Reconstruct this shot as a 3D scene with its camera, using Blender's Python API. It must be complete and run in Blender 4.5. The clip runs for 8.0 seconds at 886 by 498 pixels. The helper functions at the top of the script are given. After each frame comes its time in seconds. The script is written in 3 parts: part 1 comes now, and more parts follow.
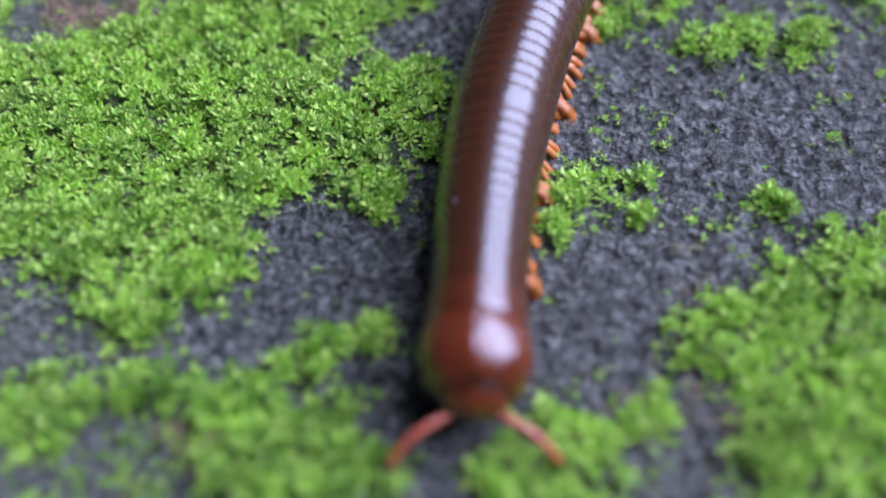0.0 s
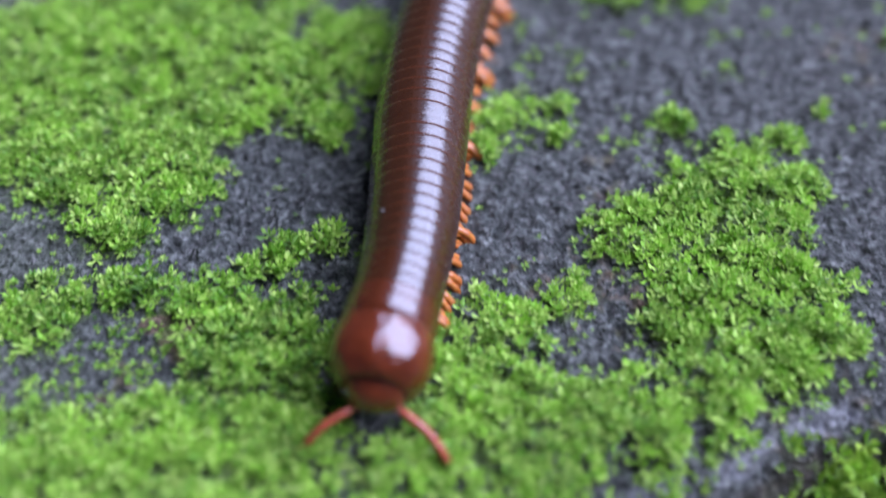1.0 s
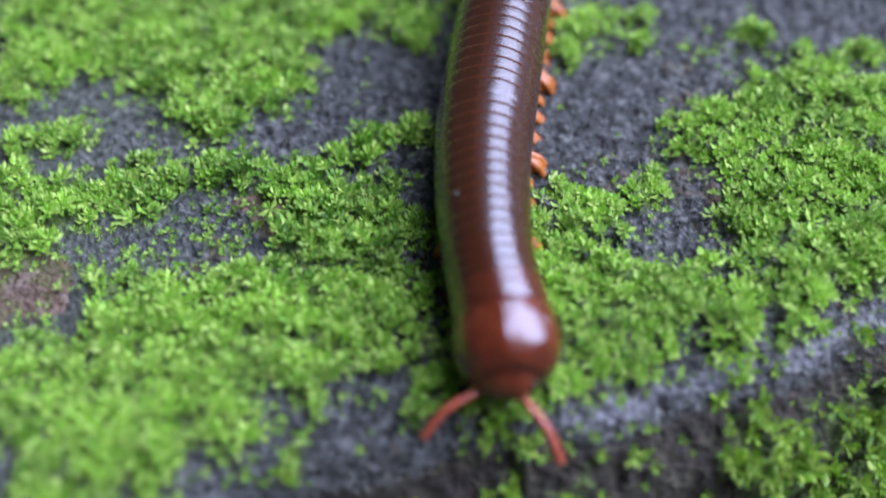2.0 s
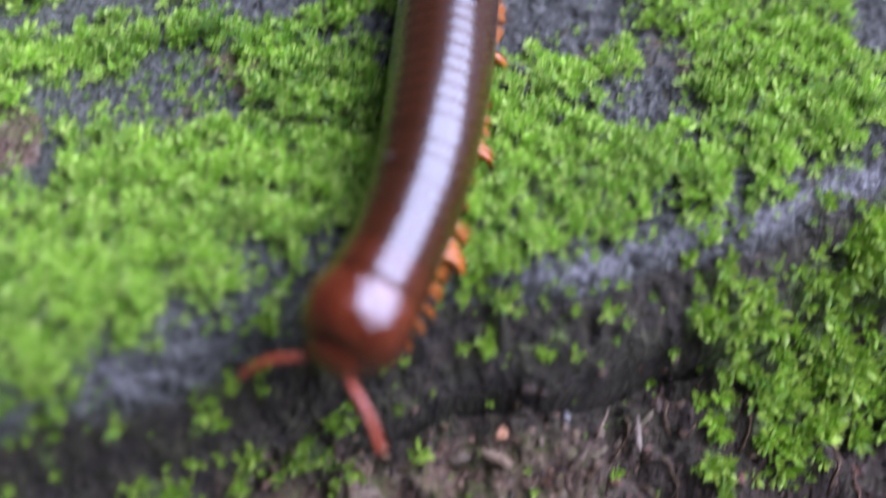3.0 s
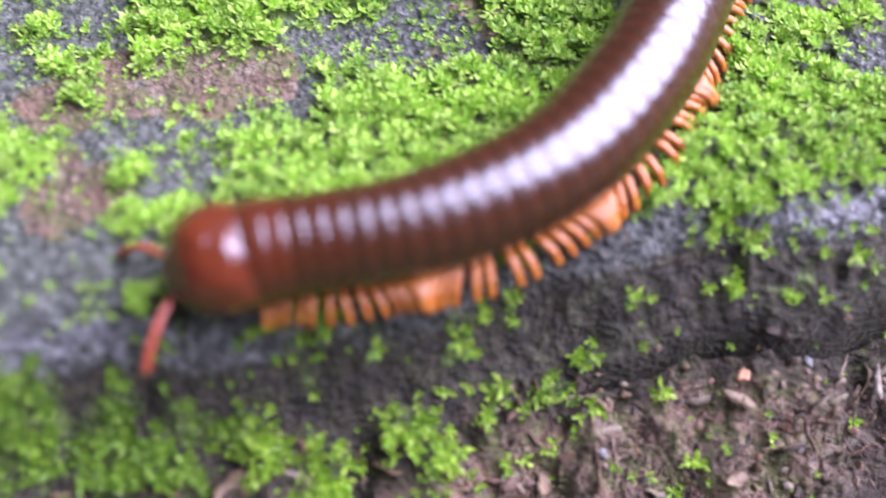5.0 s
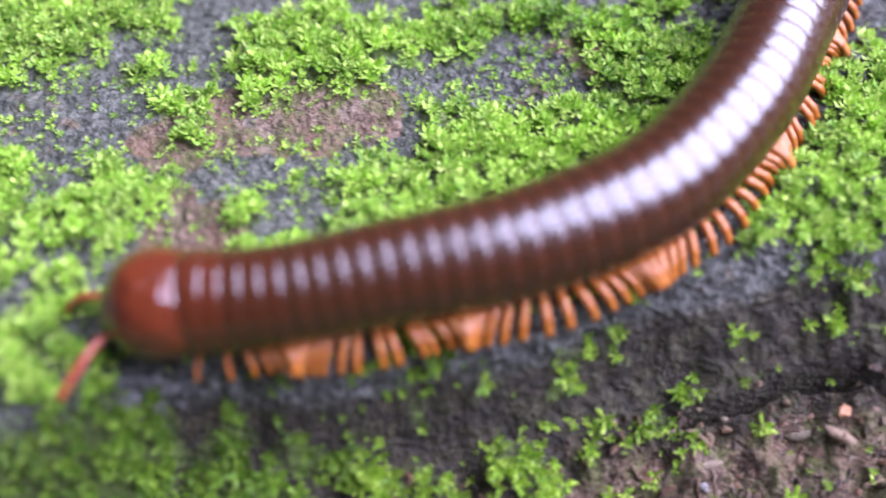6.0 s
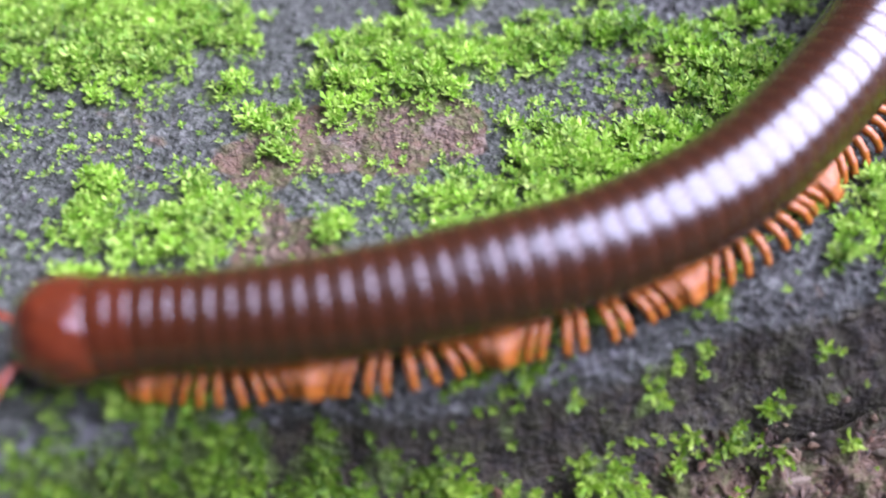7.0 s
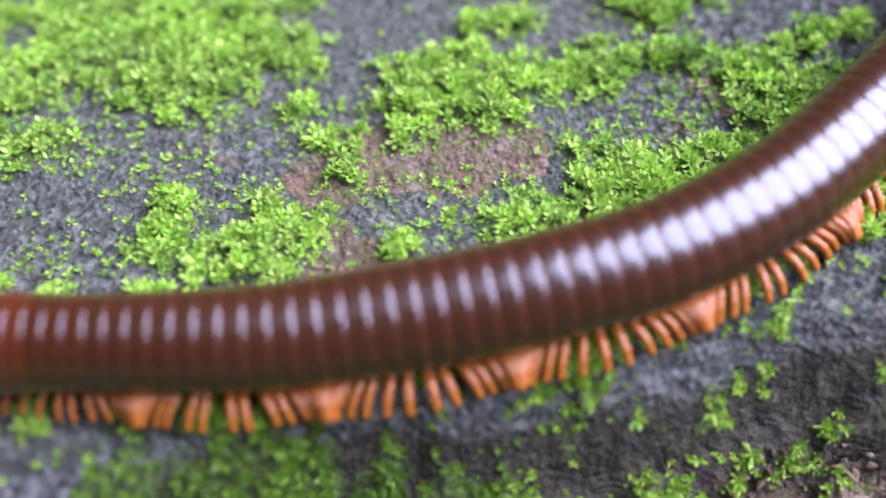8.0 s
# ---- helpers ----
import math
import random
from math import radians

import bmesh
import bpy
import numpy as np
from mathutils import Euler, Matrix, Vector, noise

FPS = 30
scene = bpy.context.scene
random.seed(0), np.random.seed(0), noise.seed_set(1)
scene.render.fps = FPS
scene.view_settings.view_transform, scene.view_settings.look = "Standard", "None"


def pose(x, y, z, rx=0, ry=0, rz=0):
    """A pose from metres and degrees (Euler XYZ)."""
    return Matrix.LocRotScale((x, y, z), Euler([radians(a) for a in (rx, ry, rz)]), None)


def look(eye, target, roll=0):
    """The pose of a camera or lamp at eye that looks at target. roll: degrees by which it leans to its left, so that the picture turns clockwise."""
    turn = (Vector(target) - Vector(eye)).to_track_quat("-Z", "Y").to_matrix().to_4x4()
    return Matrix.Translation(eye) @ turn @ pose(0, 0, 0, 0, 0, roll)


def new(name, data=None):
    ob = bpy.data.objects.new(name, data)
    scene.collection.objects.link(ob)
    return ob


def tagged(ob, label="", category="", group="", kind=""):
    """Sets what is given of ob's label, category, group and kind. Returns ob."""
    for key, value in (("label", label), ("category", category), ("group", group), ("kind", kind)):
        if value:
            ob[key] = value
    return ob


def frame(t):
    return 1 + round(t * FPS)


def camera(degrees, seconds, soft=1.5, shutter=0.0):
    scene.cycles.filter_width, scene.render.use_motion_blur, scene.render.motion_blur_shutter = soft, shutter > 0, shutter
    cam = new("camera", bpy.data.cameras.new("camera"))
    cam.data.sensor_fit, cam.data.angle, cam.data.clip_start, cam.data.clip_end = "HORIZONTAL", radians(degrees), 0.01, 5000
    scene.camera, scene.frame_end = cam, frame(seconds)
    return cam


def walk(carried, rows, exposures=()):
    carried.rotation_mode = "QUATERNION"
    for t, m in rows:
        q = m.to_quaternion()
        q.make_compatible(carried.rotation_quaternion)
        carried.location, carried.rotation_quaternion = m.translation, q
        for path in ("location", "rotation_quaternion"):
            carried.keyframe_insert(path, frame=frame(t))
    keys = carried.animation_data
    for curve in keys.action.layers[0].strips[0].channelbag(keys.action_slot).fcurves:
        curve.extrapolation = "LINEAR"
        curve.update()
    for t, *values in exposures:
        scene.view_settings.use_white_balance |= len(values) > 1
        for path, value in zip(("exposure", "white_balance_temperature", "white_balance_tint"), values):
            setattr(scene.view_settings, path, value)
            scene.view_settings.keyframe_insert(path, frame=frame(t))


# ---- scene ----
MM = 0.001  # all lengths below are in millimetres, and are turned into metres where objects are made


def look_mm(eye, target, roll=0):
    return look([a * MM for a in eye], [a * MM for a in target], roll)


# ---- camera ----
cam = camera(40.94, 8.0, soft=1.6, shutter=0.5)
cam.data.dof.use_dof = True
cam.data.dof.focus_distance = 0.131
cam.data.dof.aperture_fstop = 6.7
walk(cam, [
    (0.0, look_mm((16.67, -8.61, 98.54), (17.44, 59.99, 6.25), 0.25)),
    (0.5, look_mm((17.76, -16.65, 103.43), (18.83, 53.93, 12.65), -0.44)),
    (1.0, look_mm((17.83, -29.05, 105.16), (22.64, 41.26, 14.27), 0.89)),
    (1.5, look_mm((17.50, -38.01, 103.23), (15.19, 34.79, 14.23), -2.40)),
    (1.7, look_mm((17.79, -40.00, 101.35), (14.29, 32.28, 11.98), -2.61)),
    (2.8, look_mm((4.82, -43.13, 101.42), (13.65, 21.80, 6.92), 6.40)),
    (3.0, look_mm((9.16, -48.96, 96.70), (15.93, 16.89, 2.65), 5.24)),
    (3.5, look_mm((9.36, -56.18, 89.78), (14.14, 9.82, -4.27), 4.10)),
    (4.0, look_mm((1.88, -60.27, 85.80), (5.13, 6.50, -7.78), 3.48)),
    (4.5, look_mm((-4.56, -58.38, 89.01), (-3.20, 8.69, -4.40), 2.63)),
    (6.0, look_mm((-15.48, -56.54, 96.39), (-19.78, 11.41, 3.71), -0.79)),
    (6.5, look_mm((-20.82, -57.45, 94.88), (-25.27, 10.72, 2.37), -0.90)),
    (7.0, look_mm((-22.13, -55.88, 98.02), (-28.75, 11.93, 5.37), -2.48)),
    (7.5, look_mm((-23.55, -55.69, 99.55), (-31.57, 12.19, 7.06), -3.34)),
    (8.0, look_mm((-26.13, -57.29, 100.64), (-35.24, 11.44, 8.89), -3.66)),
], exposures=[(0.0, 0.94, 6080, 23), (1.5, 0.99, 6020, 20), (3.5, 1.26, 6400, 28), (4.5, 1.86, 6550, 33), (6.0, 1.66, 6550, 30), (8.0, 1.56, 6500, 25)])

# ---- world and light ----
SUN_FROM = Vector((0.58, 0.17, 0.75)).normalized()
world = bpy.data.worlds.new("overcast_sky")
scene.world = world
world.use_nodes = True
wn = world.node_tree.nodes
sky = wn.new("ShaderNodeTexSky")
sky.sky_type = "NISHITA"
sky.sun_disc = False
sky.sun_elevation = math.asin(SUN_FROM.z)
sky.sun_rotation = math.atan2(SUN_FROM.x, SUN_FROM.y)
sky.dust_density = 4.0
wn["Background"].inputs["Strength"].default_value = 0.011
veil = wn.new("ShaderNodeHueSaturation")  # cloud takes most of the blue out of the sky
veil.inputs["Saturation"].default_value = 0.7
world.node_tree.links.new(sky.outputs["Color"], veil.inputs["Color"])
world.node_tree.links.new(veil.outputs["Color"], wn["Background"].inputs["Color"])
sun_data = bpy.data.lights.new("sun", "SUN")
sun_data.energy = 6.0
sun_data.angle = radians(66)
sun_data.color = (0.775, 0.81, 1.0)
sun = new("sun", sun_data)
sun.matrix_world = look((0, 0, 0.5), Vector((0, 0, 0.5)) - SUN_FROM)


# ---- materials ----
class Nodes:
    """Short names for building a node material."""

    def __init__(self, name):
        self.mat = bpy.data.materials.new(name)
        self.mat.use_nodes = True
        self.tree = self.mat.node_tree
        self.bsdf = self.tree.nodes["Principled BSDF"]
        self.out = self.tree.nodes["Material Output"]
        self.where = self.tree.nodes.new("ShaderNodeTexCoord").outputs["Object"]

    def add(self, kind, **values):
        node = self.tree.nodes.new(kind)
        for key, value in values.items():
            node.inputs[key].default_value = value
        return node

    def link(self, a, b):
        self.tree.links.new(a, b)

    def noise(self, per_mm, detail=4.0, rough=0.6):
        n = self.add("ShaderNodeTexNoise", Scale=per_mm / MM, Detail=detail, Roughness=rough)
        self.link(self.where, n.inputs["Vector"])
        return n.outputs["Fac"]

    def cells(self, per_mm):
        n = self.add("ShaderNodeTexVoronoi", Scale=per_mm / MM)
        self.link(self.where, n.inputs["Vector"])
        return n

    def ramp(self, fac, *stops):
        n = self.tree.nodes.new("ShaderNodeValToRGB")
        n.color_ramp.elements[0].position, n.color_ramp.elements[1].position = stops[0][0], stops[-1][0]
        for at, _ in stops[1:-1]:
            n.color_ramp.elements.new(at)
        for e, (at, colour) in zip(n.color_ramp.elements, stops):
            e.position = at
            e.color = (*colour, 1) if len(colour) == 3 else colour
        self.link(fac, n.inputs["Fac"])
        return n.outputs["Color"]

    def mix(self, fac, a, b):
        n = self.tree.nodes.new("ShaderNodeMix")
        n.data_type = "RGBA"
        for value, socket in ((fac, n.inputs["Factor"]), (a, n.inputs[6]), (b, n.inputs[7])):
            if isinstance(value, bpy.types.NodeSocket):
                self.link(value, socket)
            else:
                socket.default_value = value if isinstance(value, float) else (*value, 1)
        return n.outputs[2]

    def math(self, kind, a, b=0.0):
        n = self.tree.nodes.new("ShaderNodeMath")
        n.operation = kind
        for value, socket in ((a, n.inputs[0]), (b, n.inputs[1])):
            if isinstance(value, bpy.types.NodeSocket):
                self.link(value, socket)
            else:
                socket.default_value = value
        return n.outputs[0]

    def bump(self, height, depth_mm, strength=1.0):
        n = self.add("ShaderNodeBump", Strength=strength, Distance=depth_mm * MM)
        self.link(height, n.inputs["Height"])
        self.link(n.outputs["Normal"], self.bsdf.inputs["Normal"])

    def attribute(self, name):
        n = self.tree.nodes.new("ShaderNodeAttribute")
        n.attribute_name = name
        return n.outputs["Fac"]


def grey(v):
    return (v, v, v)


def rock_material():
    m = Nodes("rock")
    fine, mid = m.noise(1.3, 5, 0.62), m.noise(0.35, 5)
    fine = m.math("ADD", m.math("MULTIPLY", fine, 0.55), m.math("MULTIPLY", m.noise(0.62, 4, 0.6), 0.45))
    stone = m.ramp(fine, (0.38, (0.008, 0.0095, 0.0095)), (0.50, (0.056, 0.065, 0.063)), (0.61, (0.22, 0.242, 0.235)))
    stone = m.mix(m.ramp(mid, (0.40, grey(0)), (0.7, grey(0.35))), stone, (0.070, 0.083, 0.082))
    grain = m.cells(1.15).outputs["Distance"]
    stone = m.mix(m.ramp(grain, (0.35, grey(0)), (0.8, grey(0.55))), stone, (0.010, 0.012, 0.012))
    film = m.math("ADD", m.attribute("film"), m.math("MULTIPLY", m.math("SUBTRACT", m.noise(0.12, 4), 0.5), 1.0))
    stone = m.mix(m.ramp(film, (0.3, grey(0)), (0.9, grey(0.75))), stone, m.ramp(fine, (0.38, (0.036, 0.043, 0.036)), (0.5, (0.078, 0.092, 0.078)), (0.62, (0.16, 0.176, 0.158))))
    pale = m.ramp(m.noise(0.8, 5, 0.75), (0.58, grey(0)), (0.68, grey(0.65)))
    stone = m.mix(pale, stone, (0.22, 0.215, 0.225))
    earth = m.ramp(m.noise(1.3, 6, 0.7), (0.3, (0.014, 0.009, 0.006)), (0.46, (0.080, 0.054, 0.038)), (0.58, (0.180, 0.125, 0.088)), (0.7, (0.34, 0.28, 0.22)))
    earth = m.mix(m.ramp(m.noise(0.3, 4), (0.46, grey(0)), (0.58, grey(0.85))), earth, (0.085, 0.095, 0.028))
    earth = m.mix(m.ramp(m.noise(0.25, 5, 0.7), (0.52, grey(0)), (0.60, grey(0.7))), earth, (0.17, 0.10, 0.07))
    earth = m.mix(m.ramp(m.noise(0.21, 5, 0.7), (0.56, grey(0)), (0.64, grey(0.75))), earth, (0.21, 0.165, 0.135))
    # shade painted into the soil colour, almost black where the mask is full
    earth = m.mix(m.math("MULTIPLY", m.attribute("soil_shade"), 0.84), earth, (0.018, 0.012, 0.009))
    patch = m.math("ADD", m.attribute("earth"), m.math("MULTIPLY", m.math("SUBTRACT", mid, 0.5), 1.2))
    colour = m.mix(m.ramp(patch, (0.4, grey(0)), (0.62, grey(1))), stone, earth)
    # near-black brown, patched with olive, from the lip down to the soil
    slab_band = m.math("ADD", m.attribute("slab_band"), m.math("MULTIPLY", m.math("SUBTRACT", m.noise(0.5, 5), 0.5), 0.9))
    slab_brown = m.ramp(m.noise(0.75, 6, 0.72), (0.36, (0.003, 0.0025, 0.002)), (0.48, (0.012, 0.0085, 0.005)), (0.58, (0.033, 0.023, 0.013)), (0.68, (0.078, 0.060, 0.041)))
    slab_brown = m.mix(m.ramp(m.noise(0.3, 5, 0.7), (0.43, grey(0)), (0.60, grey(0.85))), slab_brown, m.ramp(fine, (0.38, (0.008, 0.008, 0.003)), (0.6, (0.050, 0.050, 0.018))))
    colour = m.mix(m.ramp(slab_band, (0.35, grey(0)), (0.7, grey(0.92))), colour, slab_brown)
    # pale crust on the right lip, painted sky sheen on the left one
    crust_and_sheen = m.math("ADD", m.attribute("crust_and_sheen"), m.math("MULTIPLY", m.math("SUBTRACT", m.noise(0.7, 5, 0.7), 0.5), 1.6))
    colour = m.mix(m.ramp(crust_and_sheen, (0.45, grey(0)), (0.7, grey(0.85))), colour, m.ramp(fine, (0.35, (0.10, 0.112, 0.135)), (0.65, (0.33, 0.34, 0.37))))
    alga = m.math("ADD", m.attribute("alga"), m.math("MULTIPLY", m.math("SUBTRACT", m.noise(0.6, 5), 0.5), 1.4))
    colour = m.mix(m.ramp(alga, (0.42, grey(0)), (0.8, grey(0.85))), colour, m.ramp(fine, (0.38, (0.035, 0.075, 0.012)), (0.62, (0.13, 0.21, 0.04))))
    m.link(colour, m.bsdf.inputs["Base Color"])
    wet_or_shade = m.ramp(m.noise(0.9, 4), (0.35, grey(0.16)), (0.65, grey(0.5)))
    dry = m.ramp(m.math("ADD", m.math("MAXIMUM", slab_band, patch), -0.1), (0.3, grey(0)), (0.7, grey(0.85)))
    m.link(m.mix(dry, wet_or_shade, grey(0.75)), m.bsdf.inputs["Roughness"])
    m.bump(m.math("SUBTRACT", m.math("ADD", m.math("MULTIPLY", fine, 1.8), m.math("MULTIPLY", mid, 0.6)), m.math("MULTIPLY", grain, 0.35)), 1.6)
    return m.mat


def leaf_material(name, dark, light, tip):
    m = Nodes(name)
    island = m.tree.nodes.new("ShaderNodeNewGeometry").outputs["Random Per Island"]
    colour = m.mix(m.ramp(m.noise(0.22, 3), (0.35, grey(0)), (0.65, grey(1))), dark, light)
    colour = m.mix(m.ramp(island, (0.25, grey(0)), (1.0, grey(0.68))), colour, tip)
    m.link(colour, m.bsdf.inputs["Base Color"])
    m.bsdf.inputs["Roughness"].default_value = 0.52
    thin = m.add("ShaderNodeBsdfTranslucent")
    m.link(colour, thin.inputs["Color"])
    mix = m.add("ShaderNodeMixShader", Fac=0.34)
    m.link(m.bsdf.outputs[0], mix.inputs[1])
    m.link(thin.outputs[0], mix.inputs[2])
    m.link(mix.outputs[0], m.out.inputs["Surface"])
    return m.mat


def shell_material(name, dark, light, rough=0.2, rim=None, soft=0.0, coat=0.36, dent=0.04):
    """Smooth horn: mottled, glossy, with a paler rear rim along the ring's length where rim is given."""
    m = Nodes(name)
    colour = m.mix(m.ramp(m.noise(0.5, 4), (0.35, grey(0)), (0.7, grey(1))), dark, light)
    if soft > 0.3:  # limbs differ a little from one to the next
        shade = m.tree.nodes.new("ShaderNodeObjectInfo").outputs["Random"]
        colour = m.mix(m.ramp(shade, (0.0, grey(0.0)), (1.0, grey(0.55))), colour, dark)
    if rim:
        split = m.tree.nodes.new("ShaderNodeSeparateXYZ")
        m.link(m.where, split.inputs[0])
        along = m.math("MULTIPLY", split.outputs["X"], 1 / MM)
        band = m.ramp(m.math("ADD", m.math("MULTIPLY", along, 0.25), 0.5), (0.235, grey(0.9)), (0.265, grey(0.6)), (0.30, grey(0.0)))
        colour = m.mix(band, colour, rim)
    m.link(colour, m.bsdf.inputs["Base Color"])
    m.link(m.ramp(m.noise(0.9, 4), (0.3, grey(rough * 0.8)), (0.7, grey(rough * 1.4))), m.bsdf.inputs["Roughness"])
    m.bsdf.inputs["Coat Weight"].default_value = coat
    m.bsdf.inputs["IOR"].default_value = 1.62
    m.bsdf.inputs["Specular Tint"].default_value = (0.72, 0.84, 1.0, 1.0)
    m.bsdf.inputs["Coat Tint"].default_value = (0.9, 0.95, 1.0, 1.0)
    m.bsdf.inputs["Coat Roughness"].default_value = 0.17
    m.bsdf.inputs["Subsurface Weight"].default_value = soft
    m.bsdf.inputs["Subsurface Radius"].default_value = (1.0, 0.4, 0.2)
    m.bsdf.inputs["Subsurface Scale"].default_value = 0.6 * MM
    m.bump(m.math("ADD", m.math("MULTIPLY", m.noise(1.6, 3), 0.02), m.math("MULTIPLY", m.noise(0.3, 2), dent)), 1.0)
    return m.mat


ROCK = rock_material()
MOSS = leaf_material("moss_leaf", (0.086, 0.235, 0.020), (0.255, 0.53, 0.040), (0.58, 0.76, 0.20))
# the top's moss again, with the millipede's shade put into the green
MOSS_SHADE = leaf_material("moss_leaf_shade", (0.040, 0.130, 0.010), (0.115, 0.31, 0.018), (0.30, 0.52, 0.07))
# darkest copy of the moss: its colour holds the steep face's shade
MOSS_DEEP_SHADE = leaf_material("moss_leaf_deep_shade", (0.042, 0.115, 0.010), (0.115, 0.265, 0.019), (0.24, 0.39, 0.045))
# dimmer moss for the overhung face, the overhang's shade mixed into it
MOSS_CLUMP_SHADE = leaf_material("moss_leaf_clump_shade", (0.06, 0.16, 0.010), (0.19, 0.41, 0.022), (0.42, 0.60, 0.09))
SHELL = shell_material("ring_shell", (0.027, 0.0080, 0.0017), (0.042, 0.0120, 0.0024), 0.25, rim=(0.10, 0.020, 0.007))
HEAD = shell_material("head_shell", (0.10, 0.019, 0.006), (0.15, 0.029, 0.008), 0.2, soft=0.2)
COLLAR = shell_material("collar_shell", (0.080, 0.0155, 0.005), (0.12, 0.023, 0.007), 0.16, soft=0.2, dent=0.9)
LEG = shell_material("leg_horn", (0.23, 0.062, 0.005), (0.44, 0.145, 0.009), 0.45, soft=0.3, coat=0.1)
FEELER = shell_material("feeler_horn", (0.26, 0.045, 0.018), (0.40, 0.080, 0.032), 0.4)
EYE = shell_material("eye_black", (0.012, 0.008, 0.008), (0.02, 0.012, 0.01), 0.2)
FRONT_SHELL = shell_material("front_ring_shell", (0.052, 0.0108, 0.0028), (0.080, 0.0160, 0.0040), 0.22)
MID_SHELL = shell_material("third_ring_shell", (0.034, 0.0086, 0.0020), (0.051, 0.0126, 0.0028), 0.22)
GRIT_PALE = shell_material("grit_pale", (0.09, 0.09, 0.09), (0.22, 0.21, 0.205), 0.8, coat=0.0)
GRIT_ORANGE = shell_material("grit_orange", (0.40, 0.19, 0.10), (0.55, 0.32, 0.2), 0.6, coat=0.0)


def litter_material(name, pieces):
    """Dead plant scraps: tan, grey, red-brown, each piece a little different."""
    m = Nodes(name)
    pick = m.tree.nodes.new("ShaderNodeNewGeometry").outputs["Random Per Island"] if pieces else m.tree.nodes.new("ShaderNodeObjectInfo").outputs["Random"]
    colour = m.ramp(pick, (0.0, (0.07, 0.04, 0.024)), (0.25, (0.15, 0.098, 0.055)), (0.45, (0.20, 0.165, 0.125)), (0.6, (0.11, 0.05, 0.034)), (0.8, (0.19, 0.165, 0.135)), (1.0, (0.10, 0.09, 0.04)))
    colour = m.mix(m.ramp(m.noise(1.1, 5, 0.7), (0.4, grey(0)), (0.65, grey(0.7))), colour, (0.06, 0.038, 0.024))
    m.link(colour, m.bsdf.inputs["Base Color"])
    m.bsdf.inputs["Roughness"].default_value = 0.65
    m.bump(m.noise(2.2, 4), 0.25)
    return m.mat


DEAD_LEAF = litter_material("dead_leaf", False)
LITTER = litter_material("litter", True)


def crumb_material():
    m = Nodes("soil_crumb")
    island = m.tree.nodes.new("ShaderNodeNewGeometry").outputs["Random Per Island"]
    colour = m.ramp(island, (0.0, (0.015, 0.010, 0.008)), (0.4, (0.050, 0.028, 0.018)), (0.65, (0.10, 0.058, 0.036)), (0.8, (0.11, 0.085, 0.034)), (0.92, (0.15, 0.07, 0.048)), (1.0, (0.24, 0.18, 0.14)))
    colour = m.mix(m.ramp(m.noise(1.5, 4), (0.35, grey(0)), (0.7, grey(0.5))), colour, (0.04, 0.025, 0.02))
    m.link(colour, m.bsdf.inputs["Base Color"])
    m.bsdf.inputs["Roughness"].default_value = 0.6
    m.bump(m.noise(3.0, 4), 0.2)
    return m.mat


CRUMB = crumb_material()

# ---- the shape of the rock ----
LATTICE = np.random.RandomState(5).rand(256, 256)


def field(x, y, size, seed=0):
    """Smooth value noise from -1 to 1 with bumps of that size in mm."""
    u, v = x / size + seed * 17.3, y / size + seed * 41.7
    i, j = np.floor(u).astype(int), np.floor(v).astype(int)
    a, b = u - i, v - j
    a, b = a * a * (3 - 2 * a), b * b * (3 - 2 * b)
    g = lambda p, q: LATTICE[p % 256, q % 256]
    low = g(i, j) * (1 - a) + g(i + 1, j) * a
    high = g(i, j + 1) * (1 - a) + g(i + 1, j + 1) * a
    return (low * (1 - b) + high * b) * 2 - 1


def ramp01(v, low, high):
    k = np.clip((v - low) / (high - low), 0, 1)
    return k * k * (3 - 2 * k)


def lip(x):
    """Where the top of the rock rounds over into its front face."""
    return 10.5 + 0.27 * x + 1.3 * np.sin(x * 0.11 + 0.6) + 0.7 * np.sin(x * 0.31 + 2.0)


# how far the front face drops with the distance from the lip, at its gentle and at its steep end
SLOPE_GENTLE = np.array([(-400, -260), (-60, -52), (-25, -27.5), (-20, -22.8), (-12.5, -17.2), (-10.2, -15.6), (-8.6, -12.4), (-5.5, -8.2),
    (-3.5, -6.4), (-1, -4.2), (2, -2.0), (6, -0.4), (10, 0), (400, 0)], float)
SLOPE_STEEP = np.array([(-400, -260), (-60, -52), (-25, -28.5), (-15, -21), (-11.5, -18.8), (-8, -16.4), (-4.5, -13.8), (-2.2, -9.0),
    (-1, -6), (0.5, -3.4), (2.5, -1.6), (6, -0.4), (10, 0), (400, 0)], float)


def base_height(x, y):
    v = y - lip(x)
    k = ramp01(x, -2, 22)
    return (1 - k) * np.interp(v, SLOPE_STEEP[:, 0], SLOPE_STEEP[:, 1]) + k * np.interp(v, SLOPE_GENTLE[:, 0], SLOPE_GENTLE[:, 1])


